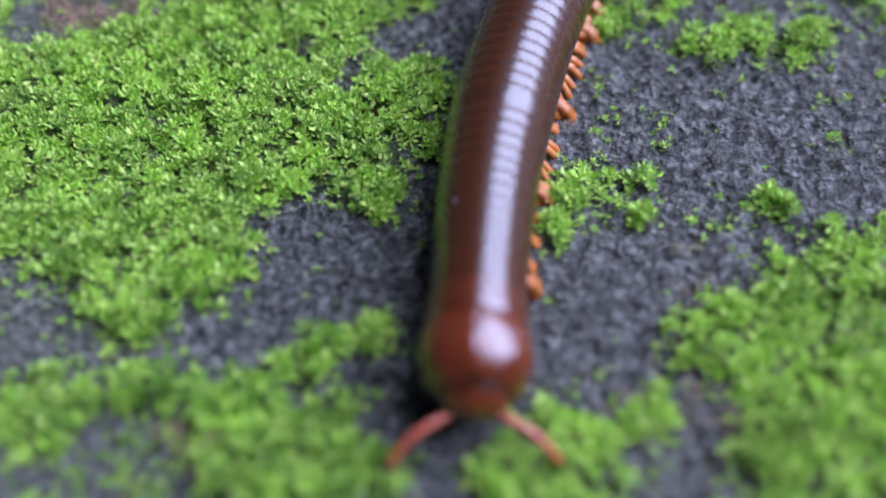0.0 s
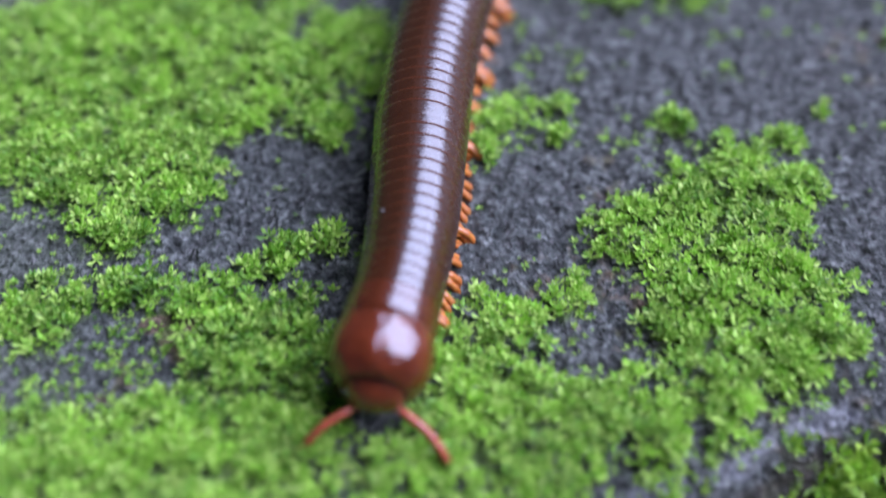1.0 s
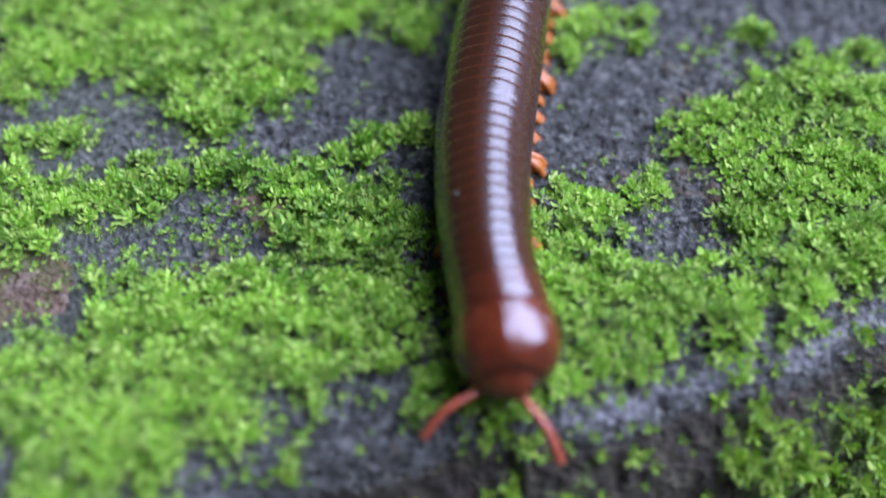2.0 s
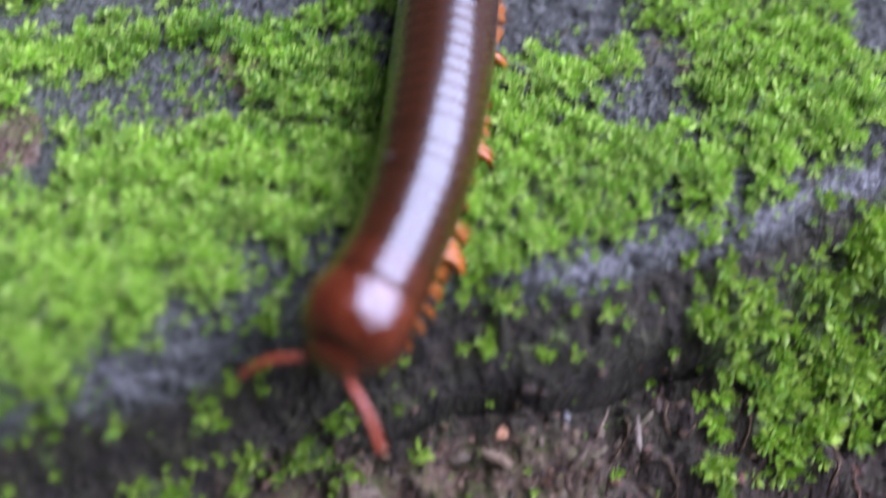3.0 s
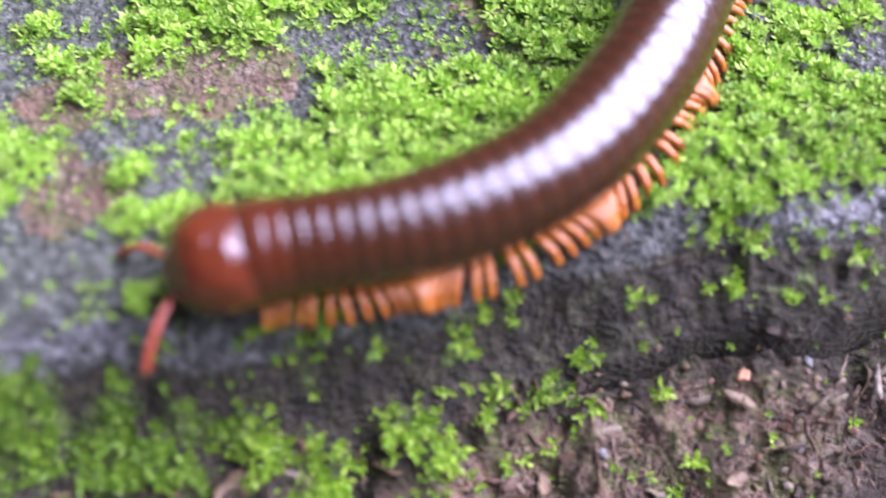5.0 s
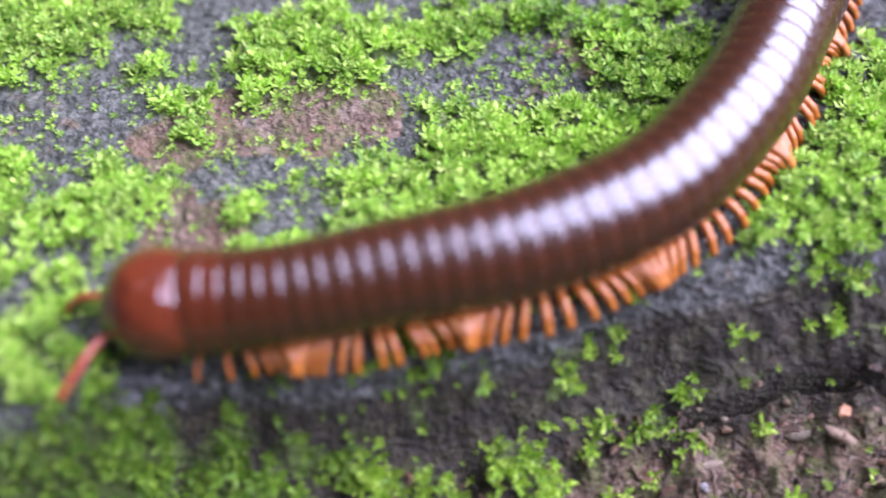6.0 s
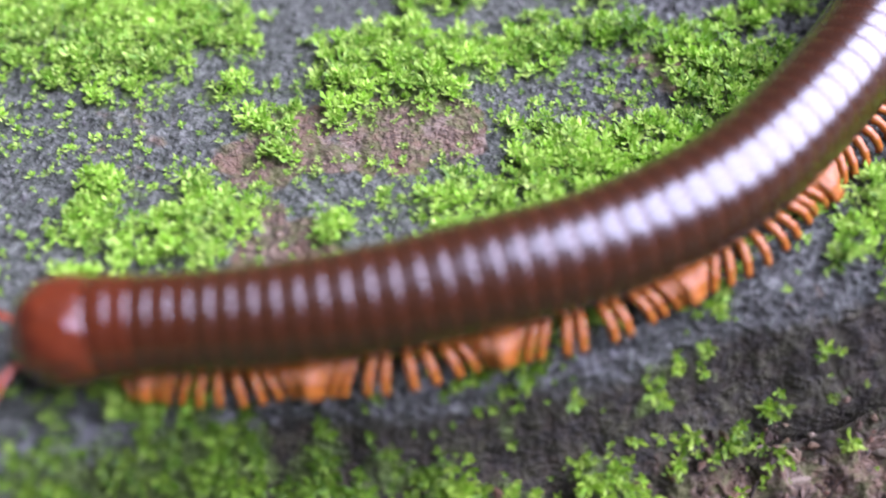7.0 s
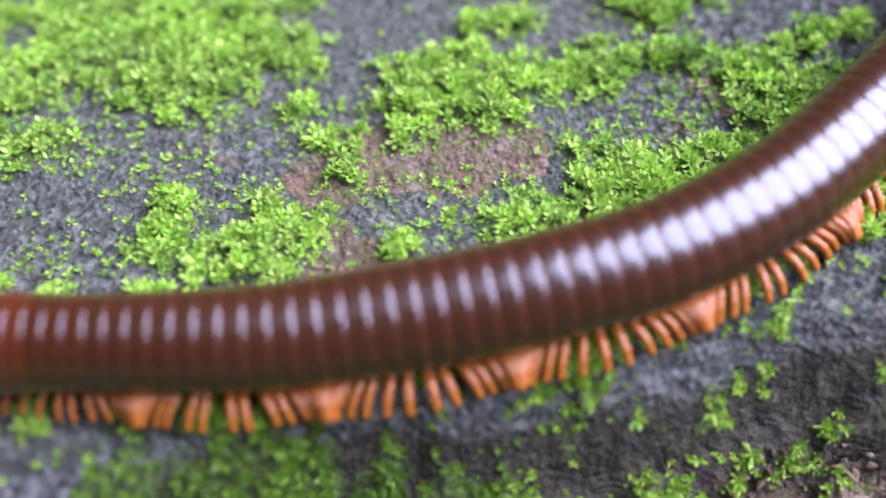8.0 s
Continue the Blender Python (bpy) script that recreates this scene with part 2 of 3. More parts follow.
# moss cushions: x, y and radius
CUSHIONS_0 = [(-87, 56.5, 3.7), (-85.5, 30, 3.7), (-85.5, 42, 5.3), (-83, 10.5, 1.5), (-83, 31.5, 2.4), (-83, 50, 7.8), (-81, 44.5, 5.9), (-76, 9, 1.9), (-74, -4.5, 1.8), (-74, 54.5, 7.8), (-73, 39.5, 3.6), (-72.5, 54.5, 7.7), (-69, 44.5, 8), (-67.5, -11, 1.9), (-66.5, 10, 1.4), (-66.5, 17.5, 2.6), (-66.5, 22, 2.2), (-66.5, 46.5, 8), (-65.5, -4, 1.4), (-65.5, 41, 5.3), (-64.5, -8.5, 2.9), (-64.5, 16.5, 3.6), (-64, 9.5, 1.9),
    (-63, 56, 1.4), (-62, 15.5, 3), (-61.5, 11, 1.4), (-59.5, -7, 2.4), (-59.5, -2, 1.9), (-59, 8.5, 1.4), (-59, 57, 2.4)]
CUSHIONS_1 = [(-58.5, 2, 4.2), (-58.5, 46.5, 3.7), (-57.5, 15.5, 3.6), (-56.5, 8.5, 1.4), (-56.5, 37, 1.5), (-56, 47, 3), (-55.5, 22, 2.4), (-55.5, 56.5, 1.5), (-55, -6, 2.9), (-54.5, 18, 4.9), (-54.5, 37.5, 1.5), (-54, 5.5, 1.5), (-52.5, -6, 2.9), (-52.5, 18.5, 4.2), (-51.5, -1.5, 1.4),
    (-51.5, 32.5, 1.9), (-49.5, -5, 2.4), (-48.5, 28.5, 1.9), (-48, 33, 1.4), (-47.5, -6.5, 1.4), (-47, -3, 1.4), (-43.5, -6.5, 1.9), (-43, 85.5, 7.2), (-42, 89, 7.8), (-41.5, -6, 2.4), (-41, 87, 8), (-40.5, 40, 5.9), (-40, -2.5, 1.4), (-40, 18, 1.8), (-39.5, 12, 1.9)]
CUSHIONS_2 = [(-38.5, 88, 8), (-37.5, 4.5, 1.4), (-37, -6, 1.9), (-37, 45, 4.3), (-36.5, 96, 2.4), (-36.5, 99.5, 1.9), (-36, 60, 1.9), (-36, 62.5, 3), (-36, 74, 7.1), (-35.5, 67.5, 5.9), (-35, 12.5, 2.4), (-35, 52.5, 1.9), (-34.5, 5, 1.4), (-34.5, 42, 6.8), (-34, 72, 7.8), (-33.5, -7.5, 1.5), (-32, 5.5, 1.5), (-31, 53.5, 3), (-30.5, 14.5, 2.5), (-30.5, 76, 8), (-29.5, 6, 1.9), (-29.5, 54, 2.6), (-29, 38, 1.9), (-29, 43, 4.8),
    (-27, 87, 7.8), (-26, 20, 5.3), (-24.5, 66, 4.2), (-24, 7.5, 2.9), (-21.5, 84, 8), (-21, -9, 2.5)]
CUSHIONS_3 = [(-21, 10, 4.8), (-21, 33, 3), (-21, 46, 4.2), (-20, -8, 2.9), (-19, 69, 7.8), (-19, 76.5, 8), (-18.5, 89.5, 7.8), (-18, 12, 5.3),
    (-17, 58, 2.2), (-16, 25, 7.7), (-16, 90.5, 7.8), (-15, 19.5, 8), (-14.5, 15, 5.3), (-14, 57, 3.2), (-13, -1.5, 1.4), (-13, 100, 4.2), (-12, -9.5, 1.4), (-12, 57, 2.9), (-11.5, 48.5, 2.2), (-10.5, 31.5, 2.5), (-9, 67, 7.8), (-8.5, -3, 1.8), (-8.5, 19, 5.9), (-8, 33, 2.2), (-8, 48, 2.4), (-7.5, 94.5, 8), (-6.5, 62, 4.2), (-6.5, 100.5, 5.3), (-6, 46.5, 3.2), (-5.5, 79.5, 8)]
CUSHIONS_4 = [(-3.5, 78.5, 7.7), (-3, 26, 7.2), (-2.5, 70, 2.4), (-1.5, 45, 4.8), (-1, 104, 4.8), (-0.5, 85, 7.7), (0, 13, 1.4), (0.5, 29.5, 7.8),
    (1, 27.5, 8), (1.5, 48.5, 2.5), (2.5, 19.5, 2.5), (2.5, 29, 8), (2.5, 80.5, 7.8), (3.5, 39.5, 7.8), (3.5, 99.5, 7.8), (4, 50.5, 2.2), (4.5, 40, 7.2), (5.5, 92, 2.4), (6, 53.5, 1.9), (8, 78, 5.9), (8.5, 26.5, 4.2), (8.5, 40, 4.3), (10, 53.5, 2.4), (10, 103.5, 3.6), (10.5, 31.5, 2.9), (11, 71.5, 2.6), (11.5, 88, 3.9), (12, 18, 1.4), (14, 20, 2.4), (14, 87, 4.8)]
CUSHIONS_5 = [(14.5, 81.5, 3.6), (15, 103, 2.2), (18.5, 23.5, 5.6), (21, 12, 0.6), (21.5, 38, 1.9), (22, 19, 1.9), (24.5, 21.5, 1.9), (26.5, 29, 8),
    (26.5, 34.5, 5.9), (28, 41, 4.3), (28.5, 29, 7.8), (29, 67, 1.9), (30, 41, 3.7), (31.5, 70.5, 3.3), (32.5, 72, 3.3), (33, 14.5, 0.6), (36.5, 30, 4.9), (36.5, 44, 2.9), (37.5, 96.5, 1.5), (38.5, 68.5, 1.5), (38.5, 73.5, 1.9), (38.5, 101.5, 3), (39.5, 100, 3.6), (40.5, 55, 1.9), (41.5, 33.5, 1.9), (43.5, 100, 1.9), (44.5, 28, 3.9), (46, 4.5, 1.5), (46, 15.5, 3), (46, 102, 1.4)]
CUSHIONS_6 = [(46.5, 9.5, 1.9), (46.5, 52.5, 6.1), (47, 2, 1.8), (47.5, 15, 3.6), (47.5, 39, 3.7), (47.5, 95, 1.9), (48.5, 25.5, 1.4), (49.5, 91, 1.4), (50, 94, 2.4), (50.5, 32, 5.4), (51.5, 8, 1.5), (52.5, 14.5, 4.2), (52.5, 40, 7.7), (53, 69.5, 1.9), (53.5, 53.5, 7.7), (54, 95, 2.9),
    (54.5, 40, 8), (56, 10.5, 3.9), (56.5, 37, 5.9), (58, 15, 6.5), (58, 55, 7.8), (59, 94, 3.4), (59.5, 61.5, 4.2), (61, 16.5, 6.6), (61, 45, 4.2),
    (62, 94.5, 2.5), (64, 25.5, 2.6), (64.5, 38, 3.4), (65, 22.5, 4.2), (65.5, 59.5, 2.5)]
CUSHIONS_7 = [(66, 66, 2.4), (66.5, 14, 3.7), (69, 103, 2.4), (72, 101, 1.4)]
CUSHIONS = [CUSHIONS_0, CUSHIONS_1, CUSHIONS_2, CUSHIONS_3, CUSHIONS_4, CUSHIONS_5, CUSHIONS_6, CUSHIONS_7]
# places where single small shoots are strewn
SPRIGS_0 = [(-79, 13.5, 3.7), (-77.5, 30.5, 4.2), (-74, 12.5, 2.5), (-71, 24.5, 3.2), (-69.5, 20, 1.8), (-66.5, 27, 2.7), (-61.5, 23.5, 4.2),
    (-60.5, 34, 3.2), (-56, 25, 1.8), (-55.5, 33.5, 2.8), (-50.5, 23.5, 2.5), (-50, 37, 3.4), (-44, -2.5, 2.1), (-43.5, 22.5, 4.7), (-42, 4, 2.5),
    (-36, 19.5, 3.2), (-35, 24.5, 4.7), (-34.5, -2, 2.5), (-30.5, -1.5, 2.5), (-29, 27, 2.5), (-27, 0, 2.1), (-23, 0, 2.5), (-15.5, 38, 5.3), (-15,
    52.5, 2.7), (-12, 39.5, 6), (-11, 52.5, 2.5), (-10, 0.5, 2.2), (-9.5, 39.5, 5.3), (-6, 1.5, 1.8), (21, 15, 3.2)]
SPRIGS_1 = [(25.5, 14, 4.2), (28.5, 19.5, 2.2), (29, 14, 3.6), (34.5, 17, 2.3), (35, 22.5, 1.8), (35.5, 88.5, 2.2), (36.5, 14, 2.7), (37.5, 81.5,
    2.7), (39.5, 15.5, 2.5), (39.5, 24, 2.7), (40.5, 81.5, 2.7), (48, 63.5, 1.8), (48.5, 68.5, 3.7), (55.5, 99.5, 2.7), (59.5, 30.5, 2.5), (60.5,
    99.5, 2.7), (68, 99, 3.2)]
SPRIGS = [SPRIGS_0, SPRIGS_1]
# patches of bare reddish earth on the top: x, y and radius
EARTH = [(-50, 28.5, 3.2), (-49, 14.5, 2.6), (-46.5, 15.5, 3.2), (-45.5, 29.5, 4.5), (-43.5, 15.5, 2.6), (-39.5, 31, 3.7), (-33.5, 32, 3.9), (-29.5, 100, 1.9), (-29, 32, 3), (-26, 99, 3.5), (-20.5, 99.5, 2.6), (-5.5, 41.5, 2.5), (1, 35.5, 1.6), (11, 84.5, 2)]


def cover(x, y, blobs):
    """How thickly the cushions cover a place: 1 inside, 0 outside, soft at the rim."""
    best = np.full(np.shape(x), -9.0)
    for bx, by, r in blobs:
        best = np.maximum(best, (r - np.hypot(x - bx, (y - by) / 1.1)) / min(r, 4.0))
    return best


def moss_cover(x, y):
    ragged = 0.34 * field(x, y, 3.2, 3) + 0.34 * field(x, y, 1.5, 4) + 0.05
    near = np.minimum(0.95, np.maximum.reduce([cover(x, y, b) for b in CUSHIONS]))
    # beyond the part that was laid out by hand the moss goes on in broad patches
    far = 1.2 * field(x, y, 16, 6) + 0.25
    edge = np.maximum(ramp01(np.abs(x + 2), 84, 96), np.maximum(ramp01(y, 104, 113), ramp01(-y, 20, 30)))
    # on the steep face smaller tufts fill the gaps
    v = y - lip(x)
    tufts = 1.7 * field(x, v * 2.2, 3.6, 27) + 0.5 * field(x, v * 2, 1.7, 30) - 0.62 - 1.2 * (1 - ramp01(-v, 2, 4) * ramp01(-x, -14, 2) * (1 - ramp01(-v, 8.5, 12)))
    near = np.maximum(near, np.minimum(tufts, 0.8))
    return near * (1 - edge) + np.minimum(far, 1) * edge + ragged


def sprig_cover(x, y):
    return ramp01(np.maximum.reduce([cover(x, y, b) for b in SPRIGS]) + 0.5 * field(x, y, 2.4, 22), -0.3, 0.5)


HOLLOW_X = 15.5


def ground_height(x, y):
    z = base_height(x, y)
    calm = 1 - 0.55 * ramp01(-x, -5, 30)
    v = y - lip(x)
    face = ramp01(-v, -1, 4)
    soil = ramp01(-v, 8, 11)
    z = z + 0.5 * field(x, y, 14, 1) * (1 - face) + 0.9 * field(x, y, 6, 7) * face + 1.3 * field(x, y, 4.2, 17) * soil
    z = z + (0.22 + 0.55 * face + 0.3 * soil) * field(x, y, 2.6, 8) + (0.48 * calm + 0.3 * face) * field(x, y, 1.3, 9)
    z = z + (0.42 * calm + 0.05 * soil) * field(x, y, 0.8, 10)
    # the crack under the slab
    crack = np.exp(-((v + 8.4 + 0.8 * field(x, v * 0, 5, 11)) / 0.5) ** 2) * ramp01(x, 0, 10)
    z = z - 5.5 * crack - 3.5 * np.exp(-(((x - 37) / 4.5) ** 2) - ((v + 9.0) / 1.2) ** 2)
    # a hollow that runs down the soil
    hollow = np.exp(-((x + HOLLOW_X + 1.5 * field(y, x * 0, 6, 14)) / 1.8) ** 2) * ramp01(-v, 5, 9)
    return z - 3.5 * hollow


def spread(low, high, fine_low, fine_high, step):
    """Grid lines: even between the fine limits, wider and wider outside."""
    mid = list(np.arange(fine_low, fine_high + step / 2, step))
    out, d = [], step
    while mid[-1] + sum(out) < high:
        d *= 1.25
        out.append(d)
    up = list(mid[-1] + np.cumsum(out))
    out, d = [], step
    while mid[0] - sum(out) > low:
        d *= 1.25
        out.append(d)
    down = list(mid[0] - np.cumsum(out))[::-1]
    return np.array(down + mid + up)


def mesh_from(name, points, faces, material, smooth=True):
    me = bpy.data.meshes.new(name)
    me.from_pydata(np.asarray(points) * MM, [], faces)
    me.materials.append(material)
    me.polygons.foreach_set("use_smooth", [smooth] * len(me.polygons))
    return me


def build_ground():
    xs = spread(-7000, 7000, -96, 84, 0.3)
    ys = spread(-7000, 7000, -34, 104, 0.3)
    x, y = np.meshgrid(xs, ys)
    z = ground_height(x, y)
    cover_here = moss_cover(x, y)
    z = z + 0.7 * np.clip(cover_here, 0, 1)
    n, m = len(xs), len(ys)
    k = (np.arange(m - 1)[:, None] * n + np.arange(n - 1)).ravel()
    quads = np.stack([k, k + 1, k + n + 1, k + n], 1)
    me = bpy.data.meshes.new("ground")
    me.vertices.add(n * m)
    me.vertices.foreach_set("co", (np.stack([x, y, z], -1).reshape(-1) * MM))
    me.loops.add(len(quads) * 4)
    me.loops.foreach_set("vertex_index", quads.ravel())
    me.polygons.add(len(quads))
    me.polygons.foreach_set("loop_start", np.arange(len(quads)) * 4)
    me.polygons.foreach_set("use_smooth", np.ones(len(quads), bool))
    me.update(calc_edges=True)
    v = y - lip(x)
    earth = np.maximum(0.95 * np.clip(cover(x, y, EARTH) + 0.75 + 0.7 * field(x, y, 3.5, 19) + 0.3 * field(x, y, 1.3, 20), 0, 1), ramp01(-v, 6, 11))
    earth = np.maximum(earth, 0.40 * ramp01(field(x, y, 18, 12), 0.3, 0.8))
    crust_and_sheen = ramp01(x, 10, 28) * np.exp(-((v - 1.3) / 2.0) ** 2) * (0.54 + 0.4 * field(x, y, 5, 15))
    # left lip: a bluish band painted in for its lit, wet sheen
    crust_and_sheen = np.maximum(crust_and_sheen, 0.56 * ramp01(-x, 4, 16) * np.exp(-((v - 0.3) / 2.8) ** 2))
    # the last mask darkens both ends of the lower face, as shade would
    for name, values in (("crust_and_sheen", crust_and_sheen), ("film", ramp01(-x, -5, 30) * ramp01(v, 0, 5)), ("slab_band", ramp01(-v, -0.5, 3.0) * (1 - ramp01(-v, 9, 14))), ("earth", earth), ("alga", np.clip(cover_here * 0.5 + 0.34 + 0.16 * sprig_cover(x, y) + 0.12 * ramp01(-x, -5, 30) + 0.16 * ramp01(-v, 0, 3) * (1 - ramp01(-v, 7, 10)), 0, 1)), ("soil_shade", np.maximum(ramp01(x + 3 * field(x, y, 7, 24), 27, 40), 0.65 * ramp01(-x + 4 * field(x, y, 6, 33), 6, 14)) * ramp01(-v, 4, 8))):
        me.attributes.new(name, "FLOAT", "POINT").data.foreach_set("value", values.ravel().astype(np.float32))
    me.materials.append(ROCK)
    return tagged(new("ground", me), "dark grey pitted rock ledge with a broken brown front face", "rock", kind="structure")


ground = build_ground()


# ---- moss ----
def shade_share(x, y):
    """Where the moss on the top carries the body's shade in its green."""
    return ramp01(1 - np.hypot((x - 0) / 19, (y - 46) / 21) + 0.45 * field(x, y, 7, 28) + 0.3 * field(x, y, 2.5, 29), 0.1, 0.6)


def moss_object(name, label, low_x, high_x, on_face, material, density, seed, wet_or_shade=None, grow=1.0):
    """Star-shaped shoots of pointed, cupped leaves, strewn where the cushions are."""
    rng = np.random.RandomState(seed)
    y_low, y_high = (-34, 40) if on_face else (-20, 104)
    n = int((high_x - low_x) * (y_high - y_low) * density)
    x, y = rng.uniform(low_x, high_x, n), rng.uniform(y_low, y_high, n)
    v = y - lip(x)
    c = moss_cover(x, y)
    keep = (c + rng.normal(0, 0.28, n) > 0.12) & ((v < 1) if on_face else (v >= 1))
    chance = 0.5 * ramp01(c, -1.0, 0.1) ** 2 + (0.12 if on_face else 0.5) * sprig_cover(x, y) + 0.012 + 0.03 * ramp01(-x, -5, 30)
    sprig = (rng.rand(n) < chance) & ((v < 1) if on_face else (v >= 1))
    if on_face:
        sprig = sprig | ((rng.rand(n) < (0.02 + 0.10 * ramp01(-x, -36, -26) + 0.4 * ramp01(-x, -18, 10) * (1 - 0.6 * ramp01(-v, 9, 12))) * ramp01(field(x, y, 4, 18), -0.05, 0.5)) & (v < -2.5) & (v > -30))
    keep = keep | sprig
    # split the shoots by whether they carry the painted shade
    if wet_or_shade is not None:
        keep = keep & ((rng.rand(n) < 0.5 * shade_share(x, y)) == wet_or_shade)
    x, y, c = x[keep], y[keep], c[keep]
    n = len(x)
    e = 0.4
    lump = np.clip(c, 0, 1) * (0.7 * field(x, y, 2.4, 25) + 0.4 * field(x, y, 1.2, 26))
    z = ground_height(x, y) + 0.7 * np.clip(c, 0, 1) + lump
    slope_y = (base_height(x, y + e) - base_height(x, y - e)) / (2 * e)
    lift = np.where(c > 0.1, rng.uniform(0.0, 0.6, n) + 0.4 * np.clip(c, 0, 1), rng.uniform(0.0, 0.25, n))
    size = np.where(c > 0.1, 0.75 + 0.9 * rng.rand(n) ** 1.3, 0.25 + 0.6 * rng.rand(n) ** 1.5) * grow
    size = np.where(c > 0.1, size, size * (1.35 if on_face else 1.0))
    lift = lift * (1.2 if on_face else 1.0)
    up = np.stack([rng.normal(0, 0.28, n), -np.clip(slope_y, 0, 1.2) * 0.9 + rng.normal(0, 0.28, n), np.ones(n)], 1)
    up /= np.linalg.norm(up, axis=1)[:, None]
    side = np.cross(up, np.stack([rng.normal(size=n), rng.normal(size=n), 0.3 * rng.normal(size=n)], 1))
    side /= np.linalg.norm(side, axis=1)[:, None]
    other = np.cross(up, side)
    root = np.stack([x, y, z], 1) + up * lift[:, None]
    leaves = 10
    verts, quads_at = [], 0
    angle = rng.uniform(0, 6.28, (n, 1)) + np.arange(leaves) * 2.4 + rng.normal(0, 0.2, (n, leaves))
    tier = (np.arange(leaves) / leaves)[None] + rng.normal(0, 0.06, (n, leaves))
    rise = np.clip(0.15 + 1.05 * tier, -0.2, 1.4) + rng.normal(0, 0.12, (n, leaves))
    length = size[:, None] * (1.0 - 0.42 * tier) * rng.uniform(0.8, 1.2, (n, leaves))
    out = np.cos(angle)[..., None] * side[:, None] + np.sin(angle)[..., None] * other[:, None]
    across = -np.sin(angle)[..., None] * side[:, None] + np.cos(angle)[..., None] * other[:, None]
    along = np.cos(rise)[..., None] * out + np.sin(rise)[..., None] * up[:, None]
    above = np.cross(across, along)
    foot = root[:, None] + up[:, None] * (tier * 0.35 * size[:, None])[..., None]
    wide = (length * rng.uniform(0.15, 0.24, (n, leaves)))[..., None]
    L = length[..., None]
    pts = np.stack([
        foot,
        foot + along * L * 0.62 + across * wide + above * L * 0.10,
        foot + along * L * 0.60 - above * L * 0.02,
        foot + along * L * 0.62 - across * wide + above * L * 0.10,
        foot + along * L - above * L * 0.16,
    ], 2).reshape(-1, 3)
    count = n * leaves
    k = np.arange(count)[:, None] * 5
    tris = np.concatenate([k + [0, 1, 2], k + [0, 2, 3], k + [1, 4, 2], k + [2, 4, 3]], 1).reshape(-1, 3)
    me = bpy.data.meshes.new(name)
    me.vertices.add(len(pts))
    me.vertices.foreach_set("co", (pts * MM).ravel())
    me.loops.add(tris.size)
    me.loops.foreach_set("vertex_index", tris.ravel())
    me.polygons.add(len(tris))
    me.polygons.foreach_set("loop_start", np.arange(len(tris)) * 3)
    me.polygons.foreach_set("use_smooth", np.ones(len(tris), bool))
    me.update(calc_edges=True)
    me.materials.append(material)
    return tagged(new(name, me), label, "moss", kind="stuff")


moss_object("moss", "bright green cushion moss in ragged patches on the rock top", -96, -30, False, MOSS, 1.6, 11)
moss_object("moss", "dense bright green moss covering the dark rock top", -30, 22, False, MOSS, 1.6, 12, False)
moss_object("moss", "deep green moss between the bright cushions, body shade in its colour", -30, 22, False, MOSS_SHADE, 1.6, 12, True)
moss_object("moss", "yellow-green moss tufts and sprigs on the grey rock top", 22, 84, False, MOSS, 1.6, 13)
moss_object("moss", "moss hanging on the steep rock face, its green darkened for shade", -96, -28, True, MOSS_DEEP_SHADE, 1.2, 14, None, 1.1)
moss_object("moss", "scattered yellow-green moss tufts on the dark rock face", -28, 40, True, MOSS_CLUMP_SHADE, 1.3, 16, None, 1.1)
moss_object("moss", "thick green moss clump on the brown rock face", 40, 84, True, MOSS_CLUMP_SHADE, 0.85, 15, None, 1.4)


# ---- soil, grit and scraps on the front face ----
def ground_place(x, y, lift=0.0):
    return Vector((x, y, float(ground_height(np.array([x]), np.array([y]))[0]) + lift))


def soil_crumbs():
    """Loose crumbs pressed into the lower part of the face."""
    rng = np.random.RandomState(21)
    n = 6500
    x, v = rng.uniform(-92, 80, n), -(7.5 + 30 * rng.rand(n) ** 1.2)
    y = v + lip(x)
    keep = (field(x, y, 5, 16) + rng.normal(0, 0.4, n) > -0.1) & (moss_cover(x, y) < 0.4)
    x, y = x[keep], y[keep]
    n = len(x)
    z = ground_height(x, y)
    corners = np.array([(1, 0, 0), (-1, 0, 0), (0, 1, 0), (0, -1, 0), (0, 0, 1), (0, 0, -1), (0.7, 0.7, 0.4), (-0.7, -0.6, 0.4)], float)
    hull = [(4, 0, 6), (4, 6, 2), (0, 2, 6), (4, 2, 1), (4, 1, 7), (1, 3, 7), (7, 3, 4), (4, 3, 0), (5, 2, 0), (5, 1, 2), (5, 3, 1), (5, 0, 3)]
    size = 0.2 + 0.75 * rng.rand(n, 1, 1) ** 3
    pts = corners[None] * 0.8 * size * rng.uniform(0.55, 1.3, (n, 8, 3)) * rng.uniform(0.5, 1.4, (n, 1, 3))
    turn = rng.uniform(0, 6.28, (n, 1))
    px, py = pts[..., 0] * np.cos(turn) - pts[..., 1] * np.sin(turn), pts[..., 0] * np.sin(turn) + pts[..., 1] * np.cos(turn)
    pts = np.stack([px + x[:, None], py + y[:, None], pts[..., 2] + z[:, None]], -1).reshape(-1, 3)
    faces = (np.arange(n)[:, None, None] * 8 + np.array(hull)[None]).reshape(-1, 3)
    return tagged(new("soil_crumbs", mesh_from("soil_crumbs", pts, faces.tolist(), CRUMB, False)), "brown crumbs of soil and grit on the rock face", "soil", kind="stuff")


